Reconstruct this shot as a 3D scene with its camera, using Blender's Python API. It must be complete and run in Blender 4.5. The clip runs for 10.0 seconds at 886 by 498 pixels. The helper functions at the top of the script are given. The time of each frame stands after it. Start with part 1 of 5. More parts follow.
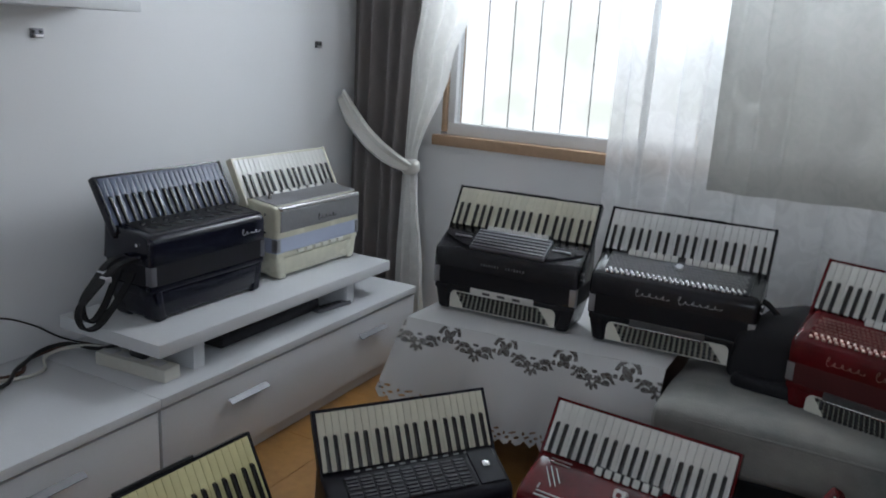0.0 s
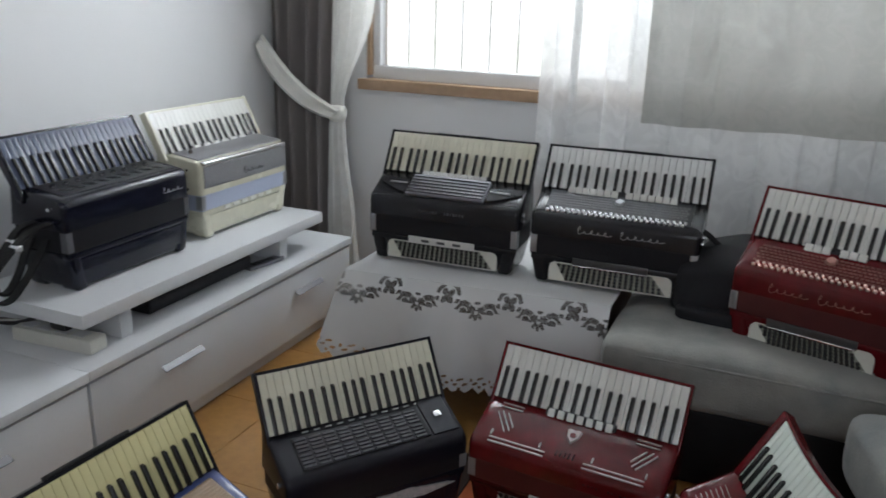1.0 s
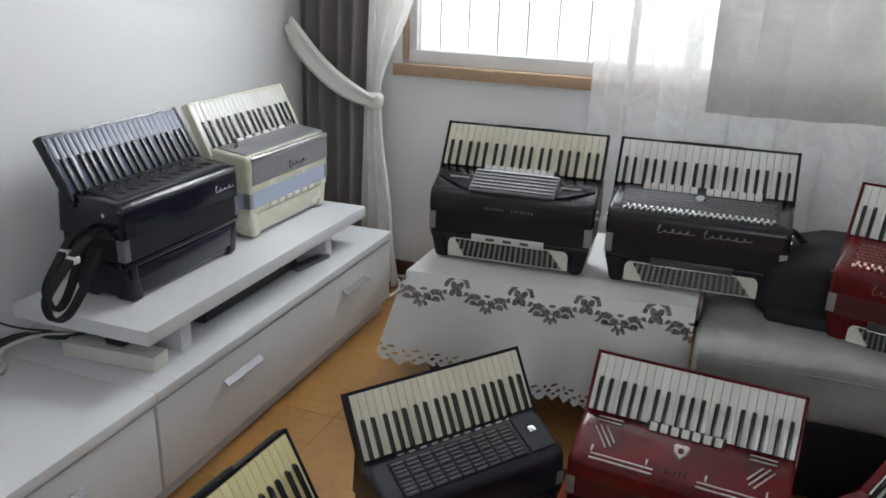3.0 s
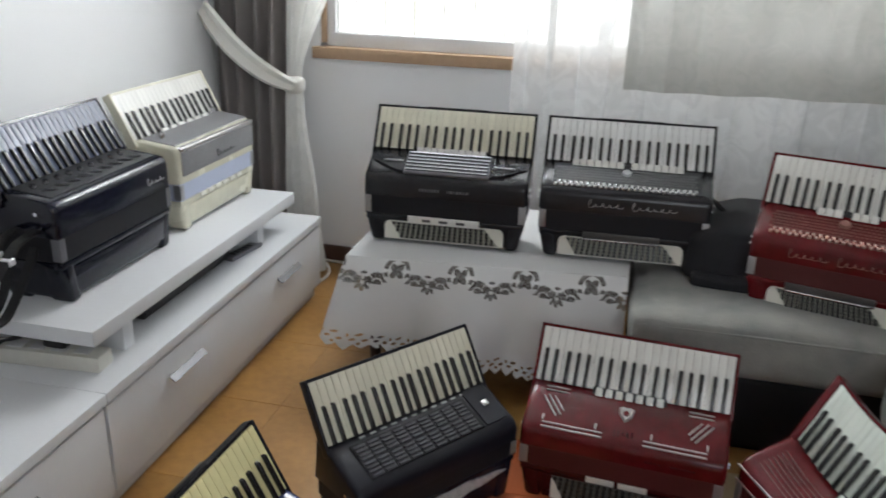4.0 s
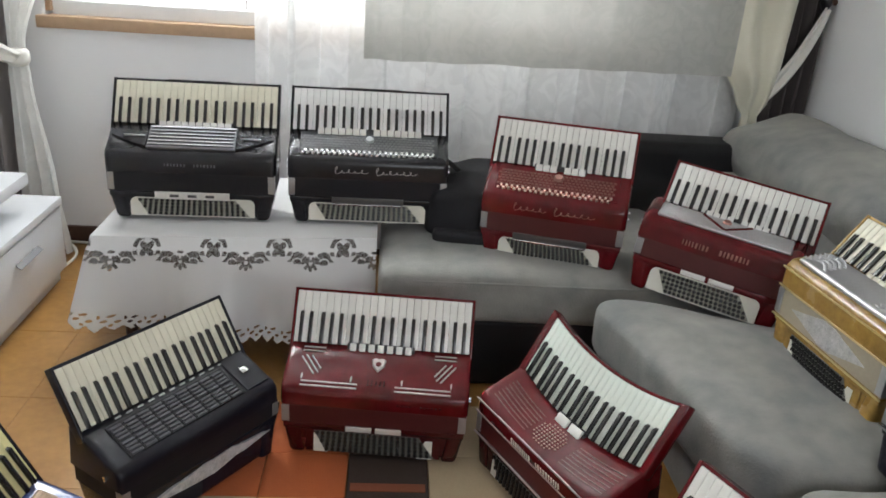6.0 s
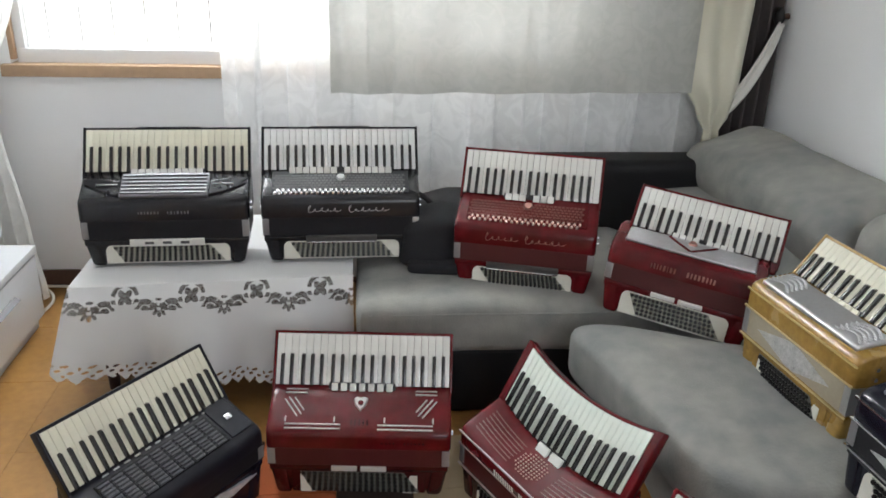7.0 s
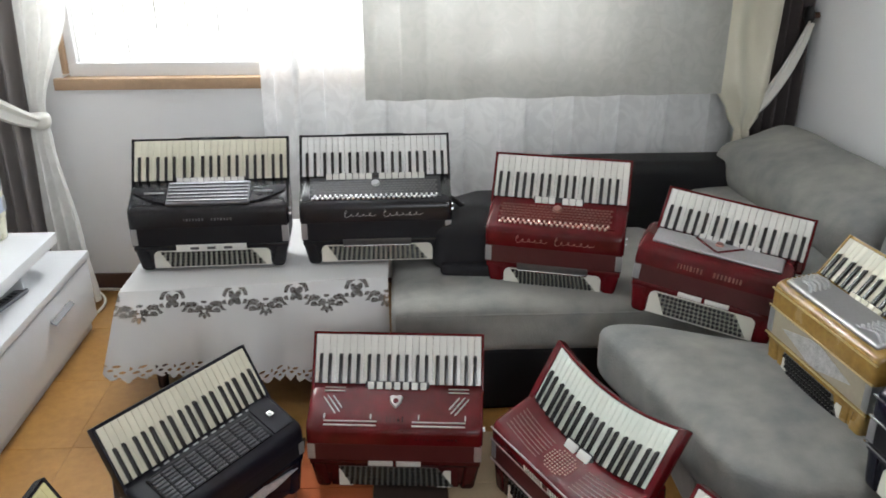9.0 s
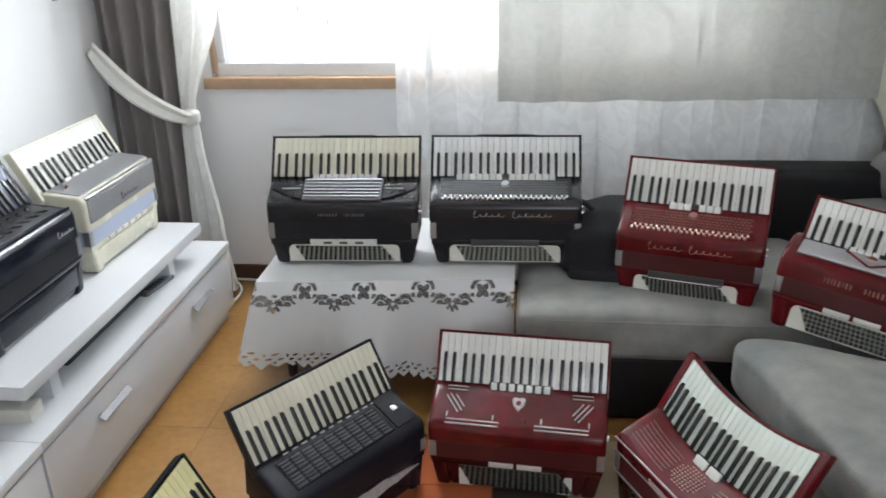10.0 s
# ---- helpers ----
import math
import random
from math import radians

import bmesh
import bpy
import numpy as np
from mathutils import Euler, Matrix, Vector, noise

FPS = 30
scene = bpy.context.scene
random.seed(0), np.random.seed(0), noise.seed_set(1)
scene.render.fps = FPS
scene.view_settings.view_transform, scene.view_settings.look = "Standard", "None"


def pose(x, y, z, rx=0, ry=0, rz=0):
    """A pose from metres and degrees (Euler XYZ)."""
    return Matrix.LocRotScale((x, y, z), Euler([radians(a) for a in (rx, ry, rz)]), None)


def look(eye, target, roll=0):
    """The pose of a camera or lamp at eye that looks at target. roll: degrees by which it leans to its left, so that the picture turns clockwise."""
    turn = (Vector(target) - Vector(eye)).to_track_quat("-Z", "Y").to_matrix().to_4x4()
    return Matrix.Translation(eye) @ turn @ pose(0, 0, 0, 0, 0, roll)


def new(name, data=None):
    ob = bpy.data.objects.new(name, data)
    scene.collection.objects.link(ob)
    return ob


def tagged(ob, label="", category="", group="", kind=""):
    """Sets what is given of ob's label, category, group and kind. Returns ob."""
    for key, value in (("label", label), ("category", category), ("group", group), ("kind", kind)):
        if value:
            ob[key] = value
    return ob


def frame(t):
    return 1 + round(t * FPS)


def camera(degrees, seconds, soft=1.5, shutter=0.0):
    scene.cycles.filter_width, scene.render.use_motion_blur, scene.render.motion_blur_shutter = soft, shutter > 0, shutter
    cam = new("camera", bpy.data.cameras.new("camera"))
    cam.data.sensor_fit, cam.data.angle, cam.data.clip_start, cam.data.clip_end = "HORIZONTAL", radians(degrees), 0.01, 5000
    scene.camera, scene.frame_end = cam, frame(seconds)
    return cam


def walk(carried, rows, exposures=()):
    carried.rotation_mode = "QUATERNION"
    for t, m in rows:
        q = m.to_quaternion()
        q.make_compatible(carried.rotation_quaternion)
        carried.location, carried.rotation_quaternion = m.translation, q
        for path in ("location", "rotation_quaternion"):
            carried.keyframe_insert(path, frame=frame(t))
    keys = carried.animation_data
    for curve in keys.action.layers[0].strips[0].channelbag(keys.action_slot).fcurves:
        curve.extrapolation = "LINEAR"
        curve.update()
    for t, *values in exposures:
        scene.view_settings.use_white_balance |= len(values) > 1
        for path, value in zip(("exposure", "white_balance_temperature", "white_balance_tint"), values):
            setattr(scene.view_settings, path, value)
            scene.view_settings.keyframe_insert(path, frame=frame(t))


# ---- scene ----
cam = camera(57.4, 10.0, soft=1.6, shutter=0.45)


PATH = [
    (0, (2.206, -3.2, 1.336), (1.288, -1.493, 0.842), 3.3),
    (0.5, (2.21, -3.161, 1.315), (1.348, -1.446, 0.754), 1.5),
    (1, (2.143, -3.14, 1.306), (1.403, -1.384, 0.697), 1.6),
    (1.5, (1.985, -3.201, 1.303), (1.422, -1.375, 0.711), 1.8),
    (2, (1.857, -3.212, 1.274), (1.207, -1.412, 0.692), 3.3),
    (3.5, (1.754, -3.081, 1.347), (1.139, -1.312, 0.644), 0.7),
    (4, (1.681, -3.178, 1.346), (1.275, -1.352, 0.637), 1.8),
    (4.5, (1.636, -3.231, 1.37), (1.441, -1.37, 0.665), 3.8),
    (5, (1.692, -3.243, 1.395), (1.664, -1.36, 0.722), 4.2),
    (5.5, (1.691, -3.267, 1.368), (1.784, -1.397, 0.665), 4.3),
    (6, (1.762, -3.269, 1.395), (1.908, -1.427, 0.628), 4.1),
    (7.5, (1.77, -3.277, 1.532), (1.971, -1.437, 0.774), 0.9),
    (8, (1.772, -3.287, 1.536), (1.954, -1.446, 0.777), 0.3),
    (8.5, (1.78, -3.347, 1.55), (1.912, -1.503, 0.787), -0.0),
    (9, (1.789, -3.346, 1.551), (1.889, -1.502, 0.782), -0.0),
    (9.5, (1.772, -3.346, 1.546), (1.732, -1.496, 0.788), -0.7),
    (9.8, (1.776, -3.337, 1.556), (1.620, -1.498, 0.788), -1.4),
    (10, (1.767, -3.34, 1.538), (1.569, -1.499, 0.782), -1.3),
]
EXPOSURES = [(0.0, -1.50, 6000, 10), (0.5, -1.43, 6050, 10), (1.0, -1.11, 6250, 10), (2.0, -0.88, 6300, 10), (3.5, -0.85, 6450, 10), (4.5, -0.52, 6500, 10), (5.5, -0.38, 6600, 10), (6.0, -0.24, 6600, 10), (7.5, -0.18, 6500, 10), (9.0, -0.22, 6550, 10), (10.0, -0.28, 6350, 10)]
walk(cam, [(t, look(eye, target, roll)) for t, eye, target, roll in PATH], EXPOSURES)

# ---- light ----
world = bpy.data.worlds.new("world")
scene.world = world
world.use_nodes = True
wn = world.node_tree.nodes
sky = wn.new("ShaderNodeTexSky")
sky.sky_type = 'NISHITA'
sky.sun_disc = False
sky.sun_elevation = radians(55)
sky.sun_rotation = radians(180)
world.node_tree.links.new(sky.outputs[0], wn["Background"].inputs[0])
wn["Background"].inputs[1].default_value = 0.12


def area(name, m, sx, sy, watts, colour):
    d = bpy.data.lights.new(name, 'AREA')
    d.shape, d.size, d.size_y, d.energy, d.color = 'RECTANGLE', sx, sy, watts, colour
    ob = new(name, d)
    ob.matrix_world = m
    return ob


# daylight in the front window's opening; added fill for unseen light behind the camera
area("window_daylight", look((1.58, 0.085, 1.86), (1.58, -2.0, 1.5)), 2.15, 0.48, 98, (0.93, 0.97, 1.0))
area("back_fill_light", look((2.55, -4.28, 1.75), (1.9, 0.0, 2.4)), 1.5, 1.1, 22, (0.97, 0.98, 1.0))
sun = new("sun", bpy.data.lights.new("sun", 'SUN'))
sun.data.energy, sun.data.angle, sun.data.color = 5.0, radians(0.5), (1.0, 0.96, 0.9)
sun.matrix_world = look((0, -7.0, 10), (0, 0, 0))

# ---- materials ----


def material(name, rgb, rough=0.5, metal=0.0, coat=0.0, vary=0.12, grain=60.0, blotch=4.0, bump=0.15, bump_scale=None,
             island=False, piece=0.0, tint=None, sheen=0.0, spec=0.5, bump_dist=0.004, edge=(0.3, 0.7)):
    """A surface with two scales of variation: coarse blotches and fine grain, with matching relief."""
    m = bpy.data.materials.new(name)
    m.use_nodes = True
    n, l = m.node_tree.nodes, m.node_tree.links
    b = n["Principled BSDF"]
    tc = n.new("ShaderNodeTexCoord")
    big, fine = n.new("ShaderNodeTexNoise"), n.new("ShaderNodeTexNoise")
    big.inputs["Scale"].default_value, big.inputs["Detail"].default_value = blotch, 5
    fine.inputs["Scale"].default_value, fine.inputs["Detail"].default_value = grain, 4
    for t in (big, fine):
        l.new(tc.outputs["Object"], t.inputs["Vector"])
    ramp = n.new("ShaderNodeValToRGB")
    lo = [max(0.0, c * (1 - vary)) for c in rgb]
    hi = [min(1.0, c * (1 + vary)) for c in (tint or rgb)]
    ramp.color_ramp.elements[0].color, ramp.color_ramp.elements[1].color = (*lo, 1), (*hi, 1)
    ramp.color_ramp.elements[0].position, ramp.color_ramp.elements[1].position = edge
    mixv = n.new("ShaderNodeMath")
    mixv.operation = 'MULTIPLY_ADD'
    mixv.inputs[1].default_value = 0.4
    l.new(fine.outputs["Fac"], mixv.inputs[0])
    sc = n.new("ShaderNodeMath")
    sc.operation = 'MULTIPLY'
    sc.inputs[1].default_value = 0.6
    l.new(big.outputs["Fac"], sc.inputs[0])
    l.new(sc.outputs[0], mixv.inputs[2])
    l.new(mixv.outputs[0], ramp.inputs[0])
    out = ramp.outputs[0]
    if piece:
        info = n.new("ShaderNodeObjectInfo")
        hs = n.new("ShaderNodeHueSaturation")
        mr = n.new("ShaderNodeMapRange")
        mr.inputs[3].default_value, mr.inputs[4].default_value = 1 - piece, 1 + piece
        l.new(info.outputs["Random"], mr.inputs[0])
        l.new(mr.outputs[0], hs.inputs["Value"])
        l.new(out, hs.inputs["Color"])
        out = hs.outputs[0]
    l.new(out, b.inputs["Base Color"])
    rr = n.new("ShaderNodeMapRange")
    rr.inputs[3].default_value, rr.inputs[4].default_value = max(0.03, rough - 0.08), min(1, rough + 0.1)
    l.new(big.outputs["Fac"], rr.inputs[0])
    l.new(rr.outputs[0], b.inputs["Roughness"])
    b.inputs["Metallic"].default_value = metal
    b.inputs["Coat Weight"].default_value = coat
    b.inputs["Coat Roughness"].default_value = 0.06
    b.inputs["Specular IOR Level"].default_value = spec
    b.inputs["Sheen Weight"].default_value = sheen
    if bump:
        bp = n.new("ShaderNodeBump")
        bp.inputs["Strength"].default_value, bp.inputs["Distance"].default_value = bump, bump_dist
        if bump_scale:
            f2 = n.new("ShaderNodeTexNoise")
            f2.inputs["Scale"].default_value, f2.inputs["Detail"].default_value = bump_scale, 5
            l.new(tc.outputs["Object"], f2.inputs["Vector"])
            l.new(f2.outputs["Fac"], bp.inputs["Height"])
        else:
            l.new(fine.outputs["Fac"], bp.inputs["Height"])
        l.new(bp.outputs[0], b.inputs["Normal"])
    return m


def cloth_sheer(name, rgb, clear, pattern=9.0, depth=0.25, through_light=0.45):
    """Thin curtain cloth: part open weave, part diffuse and translucent threads, with a woven floral figure."""
    m = bpy.data.materials.new(name)
    m.use_nodes = True
    n, l = m.node_tree.nodes, m.node_tree.links
    n.remove(n["Principled BSDF"])
    out = n["Material Output"]
    tc, tex = n.new("ShaderNodeTexCoord"), n.new("ShaderNodeTexNoise")
    tex.inputs["Scale"].default_value, tex.inputs["Detail"].default_value, tex.inputs["Distortion"].default_value = pattern, 3, 1.5
    l.new(tc.outputs["Object"], tex.inputs["Vector"])
    mr = n.new("ShaderNodeMapRange")
    mr.inputs[1].default_value, mr.inputs[2].default_value = 0.42, 0.58
    mr.inputs[3].default_value, mr.inputs[4].default_value = max(0, clear - depth), min(1, clear + depth * 0.4)
    l.new(tex.outputs["Fac"], mr.inputs[0])
    d, t, mx, tr, mx2 = (n.new("ShaderNodeBsdfDiffuse"), n.new("ShaderNodeBsdfTranslucent"), n.new("ShaderNodeMixShader"),
                         n.new("ShaderNodeBsdfTransparent"), n.new("ShaderNodeMixShader"))
    d.inputs[0].default_value = t.inputs[0].default_value = (*rgb, 1)
    mx.inputs[0].default_value = through_light
    l.new(d.outputs[0], mx.inputs[1])
    l.new(t.outputs[0], mx.inputs[2])
    l.new(mr.outputs[0], mx2.inputs[0])
    l.new(mx.outputs[0], mx2.inputs[1])
    l.new(tr.outputs[0], mx2.inputs[2])
    l.new(mx2.outputs[0], out.inputs[0])
    return m


M = {}
M["wall"] = material("wall_paint", (0.84, 0.85, 0.86), 0.6, vary=0.03, grain=220, blotch=1.5, bump=0.12)
M["ceiling"] = material("ceiling_paint", (0.8, 0.8, 0.8), 0.8, vary=0.03)
M["tile"] = material("tan_ceramic_tile", (0.31, 0.152, 0.040), 0.32, coat=0.2, vary=0.16, grain=35, blotch=5, bump=0.05, piece=0.07, tint=(0.36, 0.188, 0.054))
M["grout"] = material("tile_grout", (0.26, 0.14, 0.06), 0.9, vary=0.15)
M["baseboard"] = material("brown_baseboard", (0.09, 0.045, 0.03), 0.4, vary=0.2)
M["sillwood"] = material("varnished_sill_wood", (0.42, 0.28, 0.175), 0.4, coat=0.2, vary=0.15, grain=40)
M["alu"] = material("white_aluminium", (0.72, 0.73, 0.74), 0.35, vary=0.04, bump=0.02)
M["laminate"] = material("white_laminate", (0.645, 0.66, 0.675), 0.34, vary=0.03, grain=90, blotch=3, bump=0.03)
M["laminate_edge"] = material("grey_white_edge", (0.60, 0.60, 0.60), 0.4, vary=0.05)
M["steel"] = material("brushed_steel", (0.72, 0.72, 0.74), 0.33, metal=0.75, vary=0.08, grain=150, bump=0.05)
M["handle_steel"] = material("satin_handle_steel", (0.22, 0.22, 0.23), 0.5, metal=0.6, vary=0.1, grain=150, bump=0.05)
M["chrome"] = material("chrome", (0.85, 0.85, 0.86), 0.12, metal=1.0, vary=0.05, bump=0.0)
M["dark_curtain"] = material("taupe_curtain_cloth", (0.205, 0.185, 0.180), 0.85, vary=0.12, grain=300, blotch=3, bump=0.3, sheen=0.2)
M["brown_curtain"] = material("brown_curtain_cloth", (0.080, 0.066, 0.066), 0.85, vary=0.12, grain=300, blotch=3, bump=0.3, sheen=0.2)
M["satin"] = material("cream_satin", (0.72, 0.71, 0.66), 0.42, vary=0.06, grain=300, blotch=3, bump=0.15, sheen=0.3)
M["satin_cream"] = material("yellowed_cream_satin", (0.66, 0.64, 0.52), 0.45, vary=0.08, grain=300, blotch=3, bump=0.15, sheen=0.3)
M["sheer"] = cloth_sheer("white_voile", (0.95, 0.955, 0.955), 0.27, pattern=12, depth=0.055, through_light=0.40)
M["liner"] = cloth_sheer("grey_jacquard", (0.50, 0.505, 0.475), 0.12, pattern=17, depth=0.05, through_light=0.22)
M["white_gather"] = cloth_sheer("gathered_white_voile", (0.90, 0.90, 0.88), 0.04, pattern=10, depth=0.05)
M["linen"] = material("white_linen", (0.655, 0.66, 0.655), 0.8, vary=0.04, grain=400, blotch=3, bump=0.25, sheen=0.2)
M["net"] = cloth_sheer("cotton_net", (0.66, 0.66, 0.64), 0.74, pattern=260, depth=0.25, through_light=0.3)
M["darkwood"] = material("dark_red_wood", (0.05, 0.02, 0.014), 0.4, vary=0.3, grain=30)
M["suede"] = material("grey_suede", (0.182, 0.189, 0.188), 0.85, edge=(0.36, 0.64), vary=0.08, grain=14, blotch=2.6, tint=(0.275, 0.268, 0.245), bump=0.35, bump_scale=160, sheen=0.08)
M["black_vinyl"] = material("black_vinyl", (0.012, 0.012, 0.013), 0.6, spec=0.25, vary=0.3, grain=200, bump=0.3)
M["black_fabric"] = material("black_fabric", (0.010, 0.010, 0.013), 0.85, vary=0.3, grain=300, bump=0.4)
M["black_lacquer"] = material("black_celluloid", (0.014, 0.014, 0.017), 0.2, spec=0.32, coat=0.12, vary=0.3, bump=0.01)
M["navy_lacquer"] = material("midnight_celluloid", (0.008, 0.009, 0.018), 0.15, spec=0.35, coat=0.15, vary=0.3, bump=0.02)
M["black_satin"] = material("black_satin_paint", (0.007, 0.007, 0.013), 0.35, spec=0.3, vary=0.3, bump=0.03)
M["red"] = material("red_pearl_celluloid", (0.090, 0.0040, 0.0044), 0.16, coat=0.3, spec=0.2, vary=0.35, grain=22, blotch=9, bump=0.01, tint=(0.098, 0.0042, 0.0075))
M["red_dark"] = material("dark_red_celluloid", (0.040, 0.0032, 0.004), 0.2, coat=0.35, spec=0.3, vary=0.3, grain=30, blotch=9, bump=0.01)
M["red_bellows"] = material("red_bellows_cloth", (0.068, 0.006, 0.006), 0.5, vary=0.2, grain=200)
M["black_bellows"] = material("black_bellows_cloth", (0.014, 0.014, 0.017), 0.5, spec=0.22, vary=0.2, grain=200)
M["blue_bellows"] = material("pale_blue_bellows_cloth", (0.42, 0.47, 0.60), 0.5, vary=0.08, grain=200)
M["gold_bellows"] = material("champagne_bellows_cloth", (0.33, 0.29, 0.21), 0.5, vary=0.12, grain=120)
M["blue_pearl"] = material("blue_pearl_celluloid", (0.05, 0.07, 0.19), 0.2, coat=0.4, vary=0.3, grain=40, blotch=12, bump=0.01)
M["gold"] = material("gold_pearl_celluloid", (0.25, 0.14, 0.026), 0.25, coat=0.5, vary=0.25, grain=60, blotch=9, bump=0.01, tint=(0.33, 0.20, 0.048))
M["gold_trim"] = material("gold_trim", (0.66, 0.52, 0.25), 0.3, metal=0.6, vary=0.1)
M["cream"] = material("cream_celluloid", (0.63, 0.615, 0.49), 0.25, coat=0.4, vary=0.10, grain=30, blotch=8, bump=0.01)
M["silver_grille"] = material("silver_grille_metal", (0.50, 0.50, 0.51), 0.32, metal=0.85, vary=0.12, grain=120, bump=0.1)
M["grey_grille"] = material("dark_grey_grille_metal", (0.20, 0.20, 0.22), 0.4, metal=0.7, vary=0.15, grain=200, bump=0.2)
M["pewter"] = material("pewter_sheet", (0.38, 0.385, 0.40), 0.32, metal=0.65, vary=0.12, grain=150, bump=0.08)
M["rose_metal"] = material("rose_silver_metal", (0.42, 0.22, 0.19), 0.28, metal=0.85, vary=0.15, grain=150, bump=0.05)
M["tan_grille"] = material("tan_grille_metal", (0.20, 0.13, 0.07), 0.45, metal=0.2, vary=0.15, grain=120, bump=0.1)
M["etched"] = material("etched_red_line", (0.17, 0.045, 0.042), 0.35, vary=0.2, bump=0.0)
M["slat"] = material("dark_slat", (0.030, 0.030, 0.040), 0.36, vary=0.2, bump=0.02)
M["sparkle"] = material("sparkling_inlay", (0.42, 0.42, 0.42), 0.3, coat=0.4, vary=0.45, grain=180, blotch=40, bump=0.05)
M["grille_black"] = material("black_grille_metal", (0.03, 0.03, 0.035), 0.3, metal=0.5, vary=0.2)
M["ivory_key"] = material("ivory_white_key", (0.68, 0.66, 0.53), 0.22, coat=0.3, vary=0.05, piece=0.05, bump=0.01)
M["yellow_key"] = material("yellowed_key", (0.66, 0.62, 0.33), 0.25, coat=0.3, vary=0.06, piece=0.06, bump=0.01)
M["white_key"] = material("white_key", (0.70, 0.70, 0.66), 0.16, coat=0.4, vary=0.04, piece=0.05, bump=0.01)
M["pearl_key"] = material("pearl_white_key", (0.74, 0.75, 0.74), 0.16, coat=0.6, vary=0.10, grain=40, piece=0.05, bump=0.01)
M["mint_key"] = material("mint_white_key", (0.66, 0.72, 0.65), 0.2, coat=0.4, vary=0.05, piece=0.03, bump=0.01)
M["black_key"] = material("black_key", (0.012, 0.012, 0.013), 0.2, coat=0.3, vary=0.2, bump=0.01)
# dark keys with the window's blue glare put into the base colour
M["blue_glare_key"] = material("dark_key_with_blue_glare", (0.046, 0.064, 0.118), 0.30, spec=0.5, coat=0.1, vary=0.2, piece=0.1, bump=0.01)
M["bass_white"] = material("white_bass_plate", (0.70, 0.69, 0.61), 0.3, coat=0.3, vary=0.06)
M["bass_field"] = material("dark_button_field", (0.095, 0.097, 0.082), 0.5, vary=0.2)
M["bass_worn"] = material("worn_cream_plate", (0.27, 0.27, 0.225), 0.4, vary=0.12)
M["fret_dark"] = material("dark_fret_metal", (0.11, 0.11, 0.112), 0.38, metal=0.8, vary=0.2)
M["fret_red"] = material("reddish_fret_metal", (0.15, 0.045, 0.036), 0.42, metal=0.5, vary=0.2)
M["stud_rose"] = material("bright_rose_stud", (0.80, 0.56, 0.50), 0.25, metal=0.9, vary=0.1)
M["register_silver"] = material("satin_register_metal", (0.72, 0.71, 0.68), 0.4, metal=0.35, vary=0.1)
M["worn_silver"] = material("worn_silver_inlay", (0.50, 0.42, 0.41), 0.45, metal=0.3, vary=0.3, grain=60)
M["button_black"] = material("black_bass_button", (0.012, 0.012, 0.012), 0.25, vary=0.2)
M["leather"] = material("black_leather_strap", (0.009, 0.009, 0.010), 0.55, spec=0.3, vary=0.3, grain=150, bump=0.4)
M["plastic_white"] = material("yellowed_white_plastic", (0.62, 0.61, 0.55), 0.4, vary=0.06)
M["plastic_black"] = material("black_plastic", (0.015, 0.015, 0.016), 0.35, vary=0.2)
M["bronze"] = material("brown_disc", (0.16, 0.09, 0.06), 0.35, vary=0.2)
M["rug_orange"] = material("orange_rug_pile", (0.36, 0.085, 0.022), 0.95, vary=0.2, grain=300, bump=0.8)
M["rug_brown"] = material("brown_rug_pile", (0.035, 0.020, 0.014), 0.95, vary=0.25, grain=300, bump=0.8)
M["rug_rust"] = material("rust_rug_pile", (0.20, 0.055, 0.022), 0.95, vary=0.2, grain=300, bump=0.8)
M["rug_beige"] = material("beige_rug_pile", (0.42, 0.33, 0.21), 0.95, vary=0.15, grain=300, bump=0.8)
M["rug_ochre"] = material("ochre_rug_pile", (0.42, 0.22, 0.06), 0.95, vary=0.2, grain=300, bump=0.8)
M["bar"] = material("white_grille_bar", (0.86, 0.86, 0.86), 0.5, vary=0.05)

glass = bpy.data.materials.new("window_glass")
glass.use_nodes = True
gb = glass.node_tree.nodes["Principled BSDF"]
gb.inputs["Transmission Weight"].default_value, gb.inputs["Roughness"].default_value, gb.inputs["IOR"].default_value = 1.0, 0.0, 1.1
M["glass"] = glass

# ---- building helpers ----


def mesh_of(name, bm, mat, smooth=False):
    me = bpy.data.meshes.new(name)
    bmesh.ops.recalc_face_normals(bm, faces=bm.faces[:])
    bm.to_mesh(me)
    bm.free()
    me.materials.append(mat)
    if smooth:
        me.polygons.foreach_set("use_smooth", [True] * len(me.polygons))
        me.set_sharp_from_angle(angle=radians(38))
    return me


def part(name, bm, mat, parent=None, label="", smooth=True):
    """One mesh object, under a thing or a part."""
    ob = new(name, mesh_of(name, bm, mat, smooth))
    if parent is not None:
        ob.parent = parent
    return tagged(ob, label)


def thing(name, m, label, category, group="", kind=""):
    ob = new(name)
    ob.empty_display_size = 0.05
    ob.matrix_world = m
    return tagged(ob, label, category, group, kind)


def box(bm, x0, y0, z0, x1, y1, z1, bevel=0.0, seg=2):
    tmp = bmesh.new()
    bmesh.ops.create_cube(tmp, size=1)
    for v in tmp.verts:
        v.co = Vector((x0 + (v.co.x + 0.5) * (x1 - x0), y0 + (v.co.y + 0.5) * (y1 - y0), z0 + (v.co.z + 0.5) * (z1 - z0)))
    if bevel:
        bmesh.ops.bevel(tmp, geom=tmp.edges[:], offset=bevel, segments=seg, affect='EDGES', profile=0.6)
    join(bm, tmp)
    return bm


